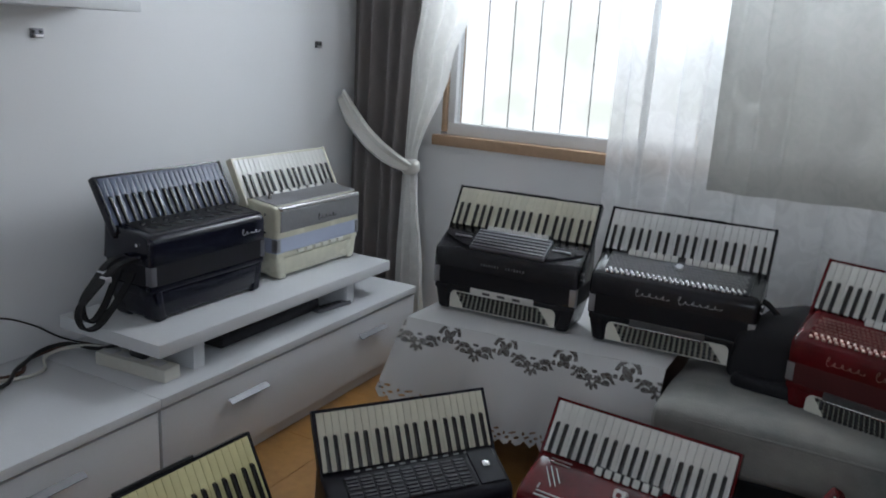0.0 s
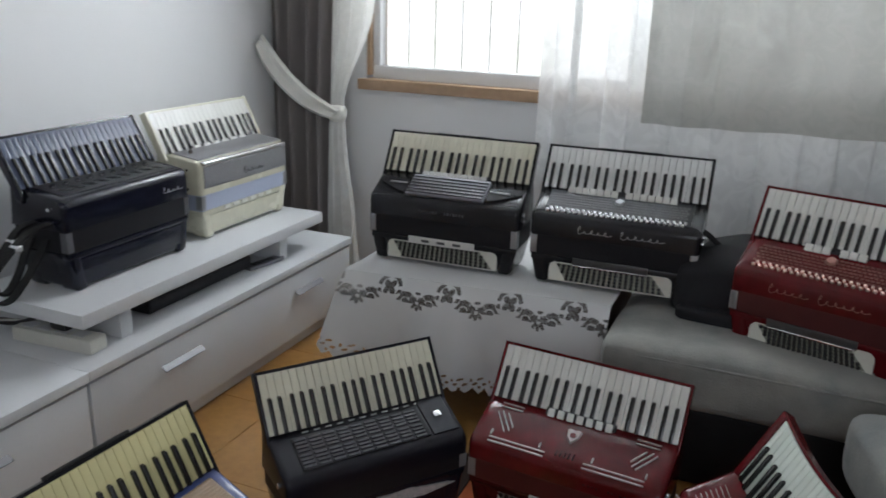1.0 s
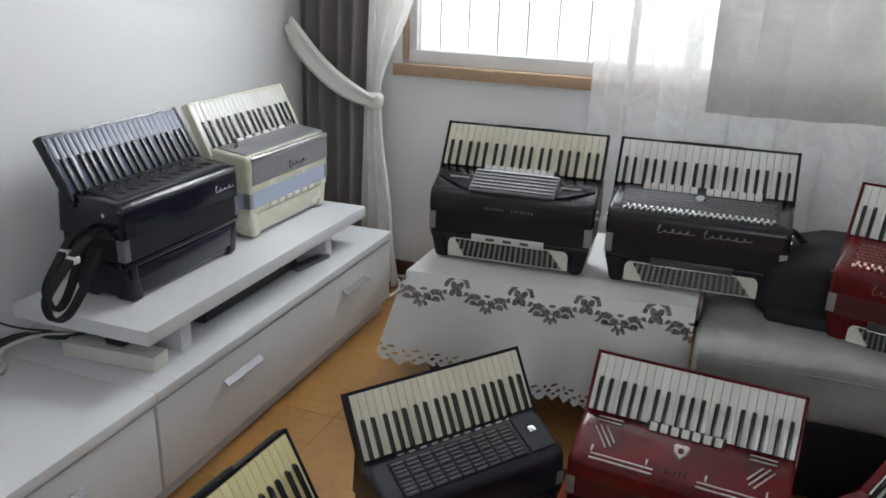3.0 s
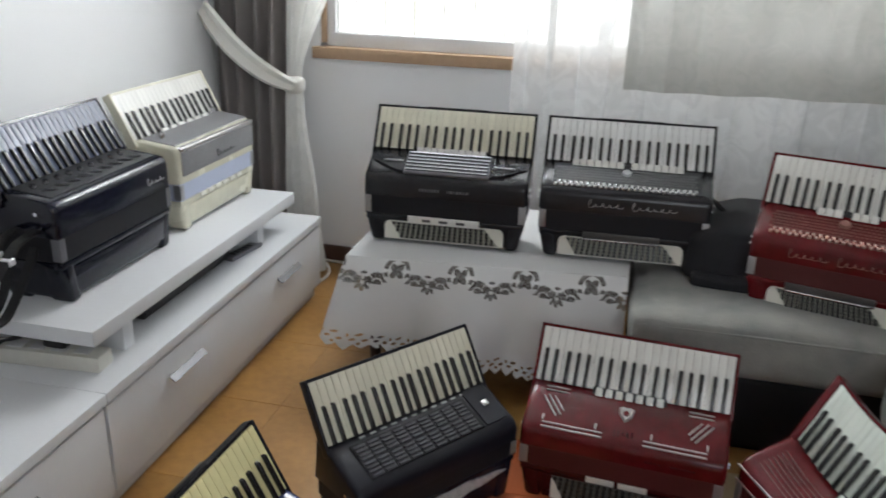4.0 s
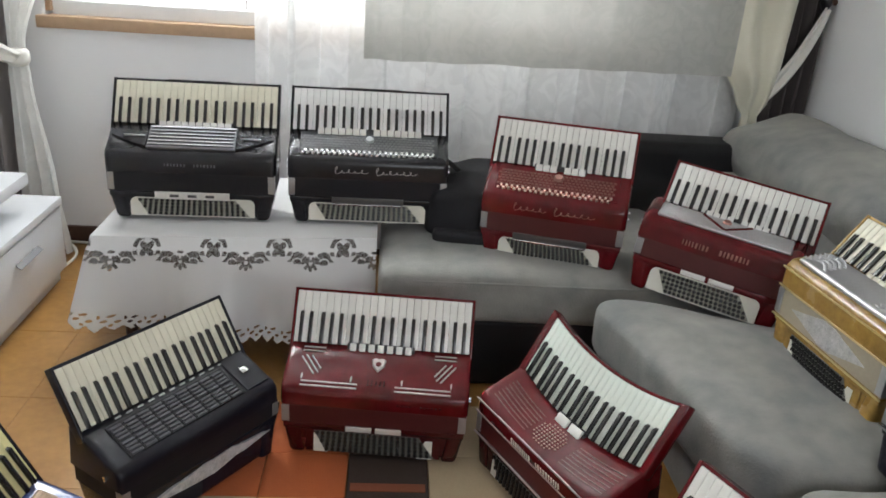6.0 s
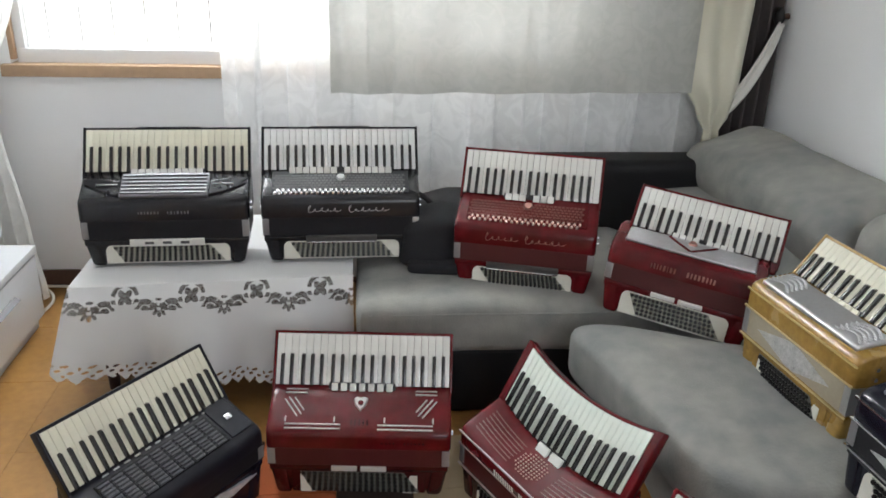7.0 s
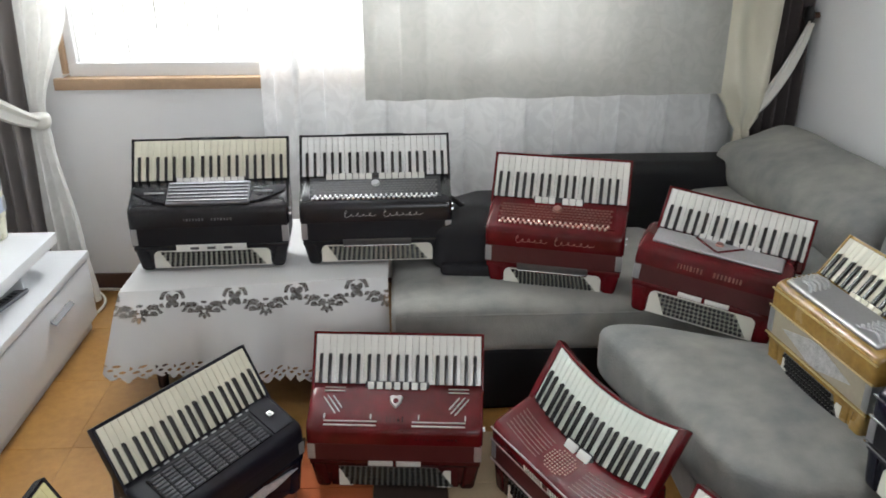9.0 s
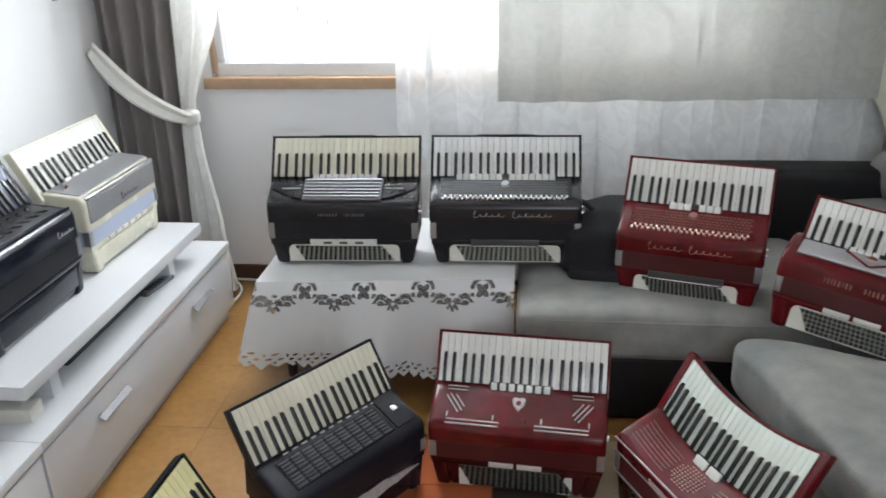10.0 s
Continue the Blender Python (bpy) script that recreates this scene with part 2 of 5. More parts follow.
def join(bm, tmp, m=None):
    vs = [bm.verts.new(m @ v.co if m else v.co) for v in tmp.verts]
    tmp.verts.index_update()
    for f in tmp.faces:
        bm.faces.new([vs[v.index] for v in f.verts])
    tmp.free()


def cylinder(bm, a, b, r, seg=10, r2=None):
    a, b = Vector(a), Vector(b)
    tmp = bmesh.new()
    bmesh.ops.create_cone(tmp, cap_ends=True, segments=seg, radius1=r, radius2=r if r2 is None else r2, depth=(b - a).length)
    join(bm, tmp, Matrix.Translation((a + b) / 2) @ (b - a).to_track_quat('Z', 'Y').to_matrix().to_4x4())
    return bm


def prism(bm, pts, x0, x1, bevel=0.0, seg=2):
    """A (y, z) outline drawn out along x."""
    tmp = bmesh.new()
    a = [tmp.verts.new((x0, y, z)) for y, z in pts]
    b = [tmp.verts.new((x1, y, z)) for y, z in pts]
    k = len(pts)
    tmp.faces.new(a)
    tmp.faces.new(b[::-1])
    for i in range(k):
        tmp.faces.new((a[i], b[i], b[(i + 1) % k], a[(i + 1) % k]))
    bmesh.ops.recalc_face_normals(tmp, faces=tmp.faces[:])
    if bevel:
        bmesh.ops.bevel(tmp, geom=tmp.edges[:], offset=bevel, segments=seg, affect='EDGES', profile=0.6, clamp_overlap=True)
    join(bm, tmp)
    return bm


def cushion(sx, sy, sz, r, puff=0.0, n=14, lump=0.006, seed=0):
    """An upholstered block about its centre: rounded edges, domed top, slightly lumpy."""
    bm = bmesh.new()
    bmesh.ops.create_cube(bm, size=2)
    bmesh.ops.subdivide_edges(bm, edges=bm.edges[:], cuts=n, use_grid_fill=True)
    h = Vector((sx / 2, sy / 2, sz / 2))
    for v in bm.verts:
        u = v.co.copy()
        p = Vector((u.x * h.x, u.y * h.y, u.z * h.z))
        core = Vector([max(-h[i] + r, min(h[i] - r, p[i])) for i in range(3)])
        d = p - core
        if d.length > 1e-6:
            p = core + d.normalized() * r
        dome = (1 - u.x ** 2) * (1 - u.y ** 2)
        p.z += puff * dome * (1 if u.z > 0 else 0.3) * (1 if u.z > 0 else -1)
        q = p * 5 + Vector((seed * 7.3, seed, 0))
        p += Vector((noise.noise(q), noise.noise(q + Vector((9, 0, 0))), noise.noise(q + Vector((0, 9, 0))))) * lump
        v.co = p
    return bm


def tube(name, pts, r, mat, parent=None, label="", n=5):
    cu = bpy.data.curves.new(name, 'CURVE')
    cu.dimensions, cu.bevel_depth, cu.bevel_resolution = '3D', r, 2
    sp = cu.splines.new('BEZIER')
    sp.bezier_points.add(len(pts) - 1)
    for p, c in zip(sp.bezier_points, pts):
        p.co = c
        p.handle_left_type = p.handle_right_type = 'AUTO'
    cu.resolution_u = n
    cu.materials.append(mat)
    ob = new(name, cu)
    if parent is not None:
        ob.parent = parent
    return tagged(ob, label)


def sheet(fn, nu, nv, u0=0.0, u1=1.0):
    bm = bmesh.new()
    g = [[bm.verts.new(fn(u0 + (u1 - u0) * i / nu, j / nv)) for j in range(nv + 1)] for i in range(nu + 1)]
    for i in range(nu):
        for j in range(nv):
            bm.faces.new((g[i][j], g[i + 1][j], g[i + 1][j + 1], g[i][j + 1]))
    return bm

# ---- structure ----
RW, RD, RH = 3.44, 4.30, 2.55          # room: width, depth, height
WX0, WX1, WZ0, WZ1 = 0.44, 2.72, 0.95, 2.15   # front window opening


def structure(name, bm, mat, label, smooth=False):
    ob = part(name, bm, mat, None, label, smooth)
    return tagged(ob, category=name.split("_")[0], kind="structure")


bm = bmesh.new()
for x0, x1, z0, z1 in ((-0.15, WX0, 0, RH), (WX1, RW + 0.15, 0, RH), (WX0, WX1, 0, WZ0 - 0.060), (WX0, WX1, WZ1, RH)):
    box(bm, x0, 0.0, z0, x1, 0.16, z1)
structure("wall_north", bm, M["wall"], "white painted plaster wall with a wide window opening")
structure("wall_west", box(bmesh.new(), -0.15, -RD, 0, 0.0, 0.0, RH), M["wall"], "plain white painted plaster wall behind the television unit")
structure("wall_east", box(bmesh.new(), RW, -RD, 0, RW + 0.15, 0.0, RH), M["wall"], "plain white painted plaster wall behind the sofa")
# unseen back wall; its opening is added to let in light from behind
bm = bmesh.new()
for x0, x1, z0, z1 in ((-0.15, 1.75, 0, RH), (3.35, RW + 0.15, 0, RH), (1.75, 3.35, 2.35, RH)):
    box(bm, x0, -RD - 0.15, z0, x1, -RD, z1)
structure("wall_south", bm, M["wall"], "plain white wall with an unseen wide opening added for light")
structure("ceiling", box(bmesh.new(), -0.15, -RD - 0.15, RH, RW + 0.15, 0.16, RH + 0.1), M["ceiling"], "flat white painted ceiling")
floor = structure("floor", box(bmesh.new(), -0.15, -RD - 0.15, -0.1, RW + 0.15, 0.16, -0.004), M["grout"], "tan ceramic tile floor with thin brown joints")
for i, (x0, x1, y0, y1) in enumerate(((0.0, RW, -0.014, 0.0), (0.0, 0.014, -RD, -0.014), (RW - 0.014, RW, -RD, -0.014))):
    structure("baseboard", box(bmesh.new(), x0, y0, 0.0, x1, y1, 0.075, 0.003), M["baseboard"], "low dark brown wooden baseboard")

# window: timber trim, white sliding frame, panes, outer grille
window = tagged(thing("window_1", pose(0, 0, 0), "white aluminium sliding window with timber trim and outer grille", "window"), kind="structure")
bm = box(bmesh.new(), WX0 - 0.03, -0.03, WZ0 - 0.060, WX1 + 0.03, 0.16, WZ0 - 0.014, 0.004)
part("window_sill", bm, M["sillwood"], window, "orange-brown varnished wooden sill")
for x0, x1, z0, z1, nm in ((WX0, WX0 + 0.02, WZ0, WZ1, "jamb_trim"), (WX1 - 0.02, WX1, WZ0, WZ1, "jamb_trim")):
    part(nm, box(bmesh.new(), x0, 0.0, z0, x1, 0.16, z1, 0.003), M["sillwood"], window, "varnished wooden jamb")
fx0, fx1 = WX0 + 0.02, WX1 - 0.02
mid = (fx0 + fx1) / 2
for x0, x1, z0, z1 in ((fx0, fx1, WZ0 - 0.0135, WZ0 + 0.04), (fx0, fx1, WZ1 - 0.04, WZ1), (fx0, fx0 + 0.035, WZ0 + 0.04, WZ1 - 0.04),
                       (fx1 - 0.035, fx1, WZ0 + 0.04, WZ1 - 0.04), (mid - 0.03, mid + 0.03, WZ0 + 0.04, WZ1 - 0.04)):
    part("window_frame", box(bmesh.new(), x0, 0.02, z0, x1, 0.075, z1, 0.004), M["alu"], window, "white aluminium frame")
for x0, x1 in ((fx0 + 0.035, mid - 0.03), (mid + 0.03, fx1 - 0.035)):
    p = part("pane", box(bmesh.new(), x0, 0.045, WZ0 + 0.04, x1, 0.049, WZ1 - 0.04), M["glass"], window, "clear glass pane", False)
    p.visible_shadow = False
x = WX0 + 0.032
while x < WX1:
    part("grille_bar", cylinder(bmesh.new(), (x, 0.35, WZ0 - 0.02), (x, 0.35, WZ1 + 0.02), 0.0036, 8), M["bar"], window)
    x += 0.133
for z in (WZ0 - 0.02, WZ1 + 0.02):
    part("grille_rail", box(bmesh.new(), WX0 - 0.05, 0.34, z - 0.012, WX1 + 0.05, 0.36, z + 0.012, 0.003), M["bar"], window)

# bright hazy daylight outside, with pale foliage and pale roofs far off
back = bpy.data.materials.new("bright_outdoors")
back.use_nodes = True
n, l = back.node_tree.nodes, back.node_tree.links
n.remove(n["Principled BSDF"])
em, tc, nz, rp = n.new("ShaderNodeEmission"), n.new("ShaderNodeTexCoord"), n.new("ShaderNodeTexNoise"), n.new("ShaderNodeValToRGB")
nz.inputs["Scale"].default_value, nz.inputs["Detail"].default_value = 0.9, 6
rp.color_ramp.elements[0].position, rp.color_ramp.elements[1].position = 0.40, 0.56
rp.color_ramp.elements[0].color, rp.color_ramp.elements[1].color = (0.78, 0.80, 0.71, 1), (1, 1, 1, 1)
l.new(tc.outputs["Object"], nz.inputs["Vector"])
l.new(nz.outputs["Fac"], rp.inputs[0])
l.new(rp.outputs[0], em.inputs[0])
em.inputs[1].default_value = 4.4
l.new(em.outputs[0], n["Material Output"].inputs[0])
bm = sheet(lambda u, v: Vector((-9 + 21 * u, 9.0 + 1.2 * math.sin(u * 3.1), -4 + 12 * v)), 24, 2)
structure("backdrop", bm, back, "overexposed hazy garden and sky outside the window", True)

# curtains


def curtain(name, fn, nu, nv, mat, label, thick=0.0):
    ob = part(name, sheet(fn, nu, nv), mat, None, label)
    tagged(ob, category="curtain")
    return ob


def lerp(a, b, t):
    return a + (b - a) * t


def track(z, keys):
    """Value at height z from (height, value) rows, falling in height; eased."""
    for (za, a), (zb, b) in zip(keys, keys[1:]):
        if z >= zb:
            t = min(1, max(0, (za - z) / (za - zb)))
            return lerp(a, b, t * t * (3 - 2 * t))
    return keys[-1][1]


curtain("dark_curtain", lambda u, v: Vector((0.012 + track(lerp(2.45, 0.015, v), [(2.45, 0.47), (1.3, 0.38), (0.8, 0.345), (0.0, 0.33)]) * u, -0.095 + 0.028 * math.sin(u * 31 + 0.4 * math.sin(v * 3)) + 0.012 * math.sin(u * 13 + 1),
        lerp(2.45, 0.015, v))), 70, 12, M["dark_curtain"], "heavy taupe-grey curtain hanging in deep folds beside the window")


def gathered(u, v):
    z = lerp(2.45, 0.02, v)
    a = track(z, [(2.45, 0.46), (1.5, 0.395), (1.25, 0.365), (0.82, 0.355), (0.74, 0.345), (0.3, 0.335), (0.02, 0.33)])
    b = track(z, [(2.45, 0.84), (1.5, 0.64), (1.25, 0.555), (0.82, 0.415), (0.74, 0.425), (0.3, 0.475), (0.02, 0.50)])
    amp = track(z, [(2.45, 0.03), (1.25, 0.03), (0.82, 0.015), (0.3, 0.028), (0.02, 0.03)])
    return Vector((lerp(a, b, u), -0.155 + amp * math.sin(u * 19 + 0.6 * math.sin(v * 6)), z))


curtain("white_curtain", gathered, 60, 40, M["white_gather"], "gathered white voile curtain held aside by a tieback")


def band(a, b, sag, w0, w1, out, twist=0.0):
    """A cloth tieback from a to b, hanging in a shallow bow."""
    a, b = Vector(a), Vector(b)

    def fn(u, v):
        c = a.lerp(b, u)
        c.z -= sag * 4 * u * (1 - u)
        c.y -= out * 4 * u * (1 - u)
        w = lerp(w0, w1, u)
        side = (b - a).cross(Vector((0, 1, 0))).normalized()
        w *= 1 - 0.35 * (2 * u - 1) ** 4
        ang = twist * u
        return c + (side * math.cos(ang) + Vector((0, -1, 0)) * math.sin(ang)) * w * (v - 0.5) + Vector((0, -0.008 * math.sin(v * 9.4), 0))
    return fn


ob = curtain("curtain_tieback", band((0.018, -0.185, 1.085), (0.40, -0.20, 0.80), 0.035, 0.095, 0.075, 0.04), 30, 6, M["satin"],
             "cream satin tieback around the white curtain")
mod = ob.modifiers.new("thickness", 'SOLIDIFY')
mod.thickness = 0.006
bm = cushion(0.085, 0.06, 0.07, 0.028, 0.0, 6, 0.008, 3)
bmesh.ops.translate(bm, verts=bm.verts, vec=(0.388, -0.165, 0.80))
part("tieback_loop", bm, M["satin"], ob, "knotted satin loop")

def liner_swing(u):
    """Sideways swing of the broad folds."""
    return 0.009 * math.sin(2 * (u * 38 + 1.5 * math.sin(u * 7))) * (0.65 + 0.35 * math.sin(u * 15)) * min(1, u * 14)


curtain("grey_curtain", lambda u, v: Vector((1.658 + 1.40 * u + liner_swing(u), -0.212 + (0.015 * math.sin(u * 38 + 1.5 * math.sin(u * 7)) + 0.007 * math.sin(u * 17 + 2)) * (1 - u ** 4),
                lerp(2.45, 0.873, v) + (0.014 * u if v > 0.98 else 0))), 340, 10, M["liner"], "short grey jacquard curtain hanging flat over the window")
def pleat(u):
    """Sideways swing of the folds, so that they overlap here and there."""
    return 0.036 * math.sin(2 * (u * 50 + 1.6 * math.sin(u * 9))) * (0.6 + 0.4 * math.sin(u * 21))


curtain("sheer_curtain", lambda u, v: Vector((1.255 + 1.90 * u - 0.02 * v + pleat(u), -0.100 + 0.054 * math.sin(u * 50 + 1.6 * math.sin(u * 9)) * lerp(0.8, 1.15, v) + 0.010 * math.sin(u * 23),
        lerp(2.45, 0.04, v))), 420, 14, M["sheer"], "white floral voile curtain hanging in soft folds")


def cream_fn(u, v):
    z = lerp(2.45, 0.60, v)
    a = track(z, [(2.45, 2.90), (1.25, 2.995), (0.95, 3.02), (0.80, 3.10), (0.74, 3.14), (0.60, 3.12)])
    b = track(z, [(2.45, 3.27), (1.25, 3.265), (0.95, 3.255), (0.80, 3.235), (0.74, 3.20), (0.60, 3.23)])
    amp = track(z, [(2.45, 0.02), (1.0, 0.022), (0.78, 0.012), (0.60, 0.02)])
    return Vector((lerp(a, b, u), -0.205 - track(z, [(2.45, 0), (1.1, 0.0), (0.88, 0.045), (0.76, 0.0), (0.6, 0)]) * math.sin(u * 3.14) + amp * math.sin(u * 12 + 0.5), z))


curtain("cream_curtain", cream_fn, 50, 40, M["satin_cream"], "cream satin curtain drawn aside and bunched by a tieback")
curtain("brown_curtain", lambda u, v: Vector((3.245 + 0.185 * u, -0.10 + 0.028 * math.sin(u * 24 + 0.3 * math.sin(v * 4)), lerp(2.45, 0.02, v))), 50, 10,
        M["brown_curtain"], "dark brown heavy curtain hanging in folds in the corner")
ob = curtain("curtain_tieback", band((3.405, -0.17, 1.155), (3.20, -0.20, 0.80), 0.02, 0.042, 0.062, 0.03), 30, 6, M["satin"],
             "cream satin tieback hanging from a dark rosette")
mod = ob.modifiers.new("thickness", 'SOLIDIFY')
mod.thickness = 0.006
rosette = thing("curtain_holdback", pose(3.44, -0.148, 1.178), "dark brown carved wooden curtain rosette on the wall", "holdback")
bm = cylinder(bmesh.new(), (0, 0, 0), (-0.035, 0, 0), 0.012)
part("stem", bm, M["baseboard"], rosette)
bm = bmesh.new()
bmesh.ops.create_uvsphere(bm, u_segments=14, v_segments=8, radius=0.034)
for v in bm.verts:
    a = math.atan2(v.co.z, v.co.y)
    k = 1 + 0.10 * math.sin(a * 7)
    v.co = Vector((v.co.x * 0.55 - 0.04, v.co.y * k, v.co.z * k))
part("rosette", bm, M["plastic_black"], rosette, "dark carved rosette")
tube("curtain_rod", [(0.02, -0.13, 2.47), (1.7, -0.13, 2.47), (3.42, -0.13, 2.47)], 0.013, M["steel"])
tagged(bpy.data.objects["curtain_rod"], "round steel curtain rod above the window", "curtain rod", kind="structure")

# ---- television unit ----
CX, CH = 0.56, 0.335


def drawer_unit(name, y0, y1, split, handles, label):
    u = thing(name, pose(0, 0, 0), label, "cabinet", "low television units")
    part("plinth", box(bmesh.new(), 0.016, y0 + 0.006, 0.0, CX - 0.03, y1 - 0.006, 0.045), M["laminate"], u)
    part("carcass", box(bmesh.new(), 0.016, y0, 0.045, CX - 0.02, y1, CH - 0.028, 0.002), M["laminate"], u)
    part("top", box(bmesh.new(), 0.004, y0 - 0.0015, CH - 0.028, CX + 0.006, y1 + 0.0015, CH, 0.0025), M["laminate"], u, "white laminate top board")
    ys = [y0, *split, y1]
    for a, b in zip(ys, ys[1:]):
        d = part("drawer_front", box(bmesh.new(), CX - 0.0195, a + 0.003, 0.056, CX - 0.001, b - 0.004, CH - 0.038, 0.0025), M["laminate"], u)
        for h in handles:
            if a < h < b:
                bm = bmesh.new()      # slanting flat strip on two posts
                prism(bm, [(-0.014, 0.240), (-0.014, 0.236), (-0.029, 0.223), (-0.032, 0.226)], h - 0.088, h + 0.088, 0.001, 1)
                bm.transform(Matrix(((0, -1, 0, CX - 0.006), (1, 0, 0, 0), (0, 0, 1, 0), (0, 0, 0, 1))))
                for s in (-0.065, 0.065):
                    box(bm, CX - 0.001, h + s - 0.005, 0.224, CX + 0.016, h + s + 0.005, 0.234)
                part("handle", bm, M["handle_steel"], d, "brushed steel bar handle")
    return u


drawer_unit("tv_cabinet", -1.742, -0.368, (), (-0.70, -1.40), "long low white laminate television cabinet with steel handles")
drawer_unit("tv_cabinet", -3.12, -1.746, (), (-2.09, -2.8), "long low white laminate cabinet beside the first")

shelf = thing("raised_shelf", pose(0, 0, CH), "white laminate bridge shelf standing on the cabinet", "shelf")
part("board", box(bmesh.new(), 0.10, -1.71, 0.097, 0.525, -0.52, 0.137, 0.003), M["laminate"], shelf, "thick white laminate board")
for y in (-1.50, -0.71):
    part("support", box(bmesh.new(), 0.12, y - 0.045, 0.0, 0.485, y, 0.0965, 0.002), M["laminate"], shelf)

player = thing("media_player", pose(0.31, -1.13, CH), "flat black media player on the white cabinet", "media player")
part("case", box(bmesh.new(), -0.14, -0.255, 0.006, 0.13, 0.255, 0.050, 0.004), M["plastic_black"], player)
part("front_panel", box(bmesh.new(), 0.13, -0.25, 0.010, 0.134, 0.25, 0.046, 0.001), M["grille_black"], player)
for sx in (-0.1, 0.1):
    for sy in (-0.22, 0.22):
        part("foot", cylinder(bmesh.new(), (sx, sy, 0), (sx, sy, 0.008), 0.012), M["plastic_black"], player)
disc = thing("brown_dish", pose(0.398, -0.985, CH + 0.050), "small brown wooden dish on the media player", "dish")
bm = bmesh.new()
tmp = bmesh.new()
bmesh.ops.create_cone(tmp, cap_ends=True, segments=24, radius1=0.03, radius2=0.055, depth=0.016)
join(bm, tmp, Matrix.Translation((0, 0, 0.008)))
part("bowl", bm, M["bronze"], disc)
remote = thing("remote_control", pose(0.46, -0.82, CH, 0, 0, 80), "slim grey remote control on the cabinet", "remote")
part("case", box(bmesh.new(), -0.085, -0.02, 0, 0.085, 0.02, 0.016, 0.005), M["grey_grille"], remote)
for i in range(5):
    part("key", box(bmesh.new(), -0.06 + i * 0.022, -0.010, 0.016, -0.048 + i * 0.022, 0.010, 0.0185, 0.001), M["plastic_black"], remote)

strip = thing("power_strip", pose(0.37, -1.645, CH, 0, 0, 4), "yellowed white plastic power strip on the cabinet", "power strip")
part("case", box(bmesh.new(), -0.15, -0.032, 0.0, 0.125, 0.032, 0.042, 0.006), M["plastic_white"], strip)
for i in range(4):
    bm = box(bmesh.new(), -0.13 + i * 0.06, -0.018, 0.0415, -0.09 + i * 0.06, 0.018, 0.044, 0.002)
    part("socket", bm, M["laminate_edge"], strip)
plug = thing("plug", pose(0.36, -1.64, CH + 0.044), "black plug in the power strip", "plug")
part("body", box(bmesh.new(), -0.025, -0.016, 0, 0.035, 0.016, 0.035, 0.008), M["plastic_black"], plug)
for i, (pts, r, mat, lab) in enumerate((
        ([(0.385, -1.625, 0.405), (0.30, -1.62, 0.402), (0.20, -1.655, 0.37), (0.075, -1.70, 0.368), (0.10, -1.85, 0.350), (0.17, -1.95, 0.342), (0.15, -2.02, 0.342)], 0.0065, "plastic_black", "black power cable on the cabinet"),
        ([(0.22, -1.64, 0.375), (0.16, -1.66, 0.372), (0.10, -1.69, 0.360), (0.085, -1.75, 0.350), (0.16, -1.82, 0.342), (0.13, -1.93, 0.341), (0.06, -2.02, 0.341)], 0.0055, "plastic_white", "white power cable on the cabinet"),
        ([(0.10, -1.60, 0.345), (0.03, -1.645, 0.36), (0.02, -1.75, 0.435), (0.02, -1.85, 0.483), (0.02, -2.3, 0.55)], 0.003, "plastic_black", "thin dark cable running up the wall"),
        ([(0.20, -1.58, 0.345), (0.10, -1.66, 0.36), (0.05, -1.78, 0.343), (0.13, -1.88, 0.343), (0.05, -2.0, 0.343), (0.05, -2.2, 0.342)], 0.006, "baseboard", "brown cable on the cabinet"),
        ([(0.50, -0.30, 0.006), (0.53, -0.20, 0.03), (0.47, -0.12, 0.05), (0.44, -0.05, 0.02), (0.60, -0.04, 0.006), (0.75, -0.10, 0.006)], 0.006, "plastic_white", "loose white cable on the floor in the corner"))):
    tagged(tube("cable", pts, r, M[mat]), lab, "cable")
box_ob = thing("black_box", pose(0.15, -2.14, CH), "small black electronic box on the white cabinet", "set-top box")
part("case", box(bmesh.new(), -0.07, -0.12, 0.004, 0.07, 0.12, 0.10, 0.006), M["plastic_black"], box_ob)
part("base", box(bmesh.new(), -0.06, -0.11, 0.0, 0.06, 0.11, 0.004), M["plastic_black"], box_ob)

wsh = thing("wall_shelf", pose(0, 0, 0), "white laminate shelf fixed to the wall", "shelf")
part("board", box(bmesh.new(), 0.0, -2.9, 1.372, 0.26, -1.50, 1.402, 0.002), M["laminate"], wsh)
part("back_rail", box(bmesh.new(), 0.0, -2.88, 1.402, 0.018, -1.52, 1.50, 0.002), M["laminate"], wsh)
for y in (-0.335, -1.655):
    br = thing("wall_bracket", pose(0.0, y, 1.297), "small grey metal mounting bracket on the wall", "bracket", "wall brackets")
    part("plate", box(bmesh.new(), 0.0, -0.021, -0.014, 0.006, 0.021, 0.014, 0.002), M["grey_grille"], br)
    part("hook", box(bmesh.new(), 0.006, -0.012, -0.012, 0.012, 0.016, -0.004, 0.001), M["steel"], br)
    for s in (-0.012, 0.010):
        part("screw", cylinder(bmesh.new(), (0.006, s, 0.004), (0.009, s, 0.004), 0.004, 8), M["plastic_black"], br)

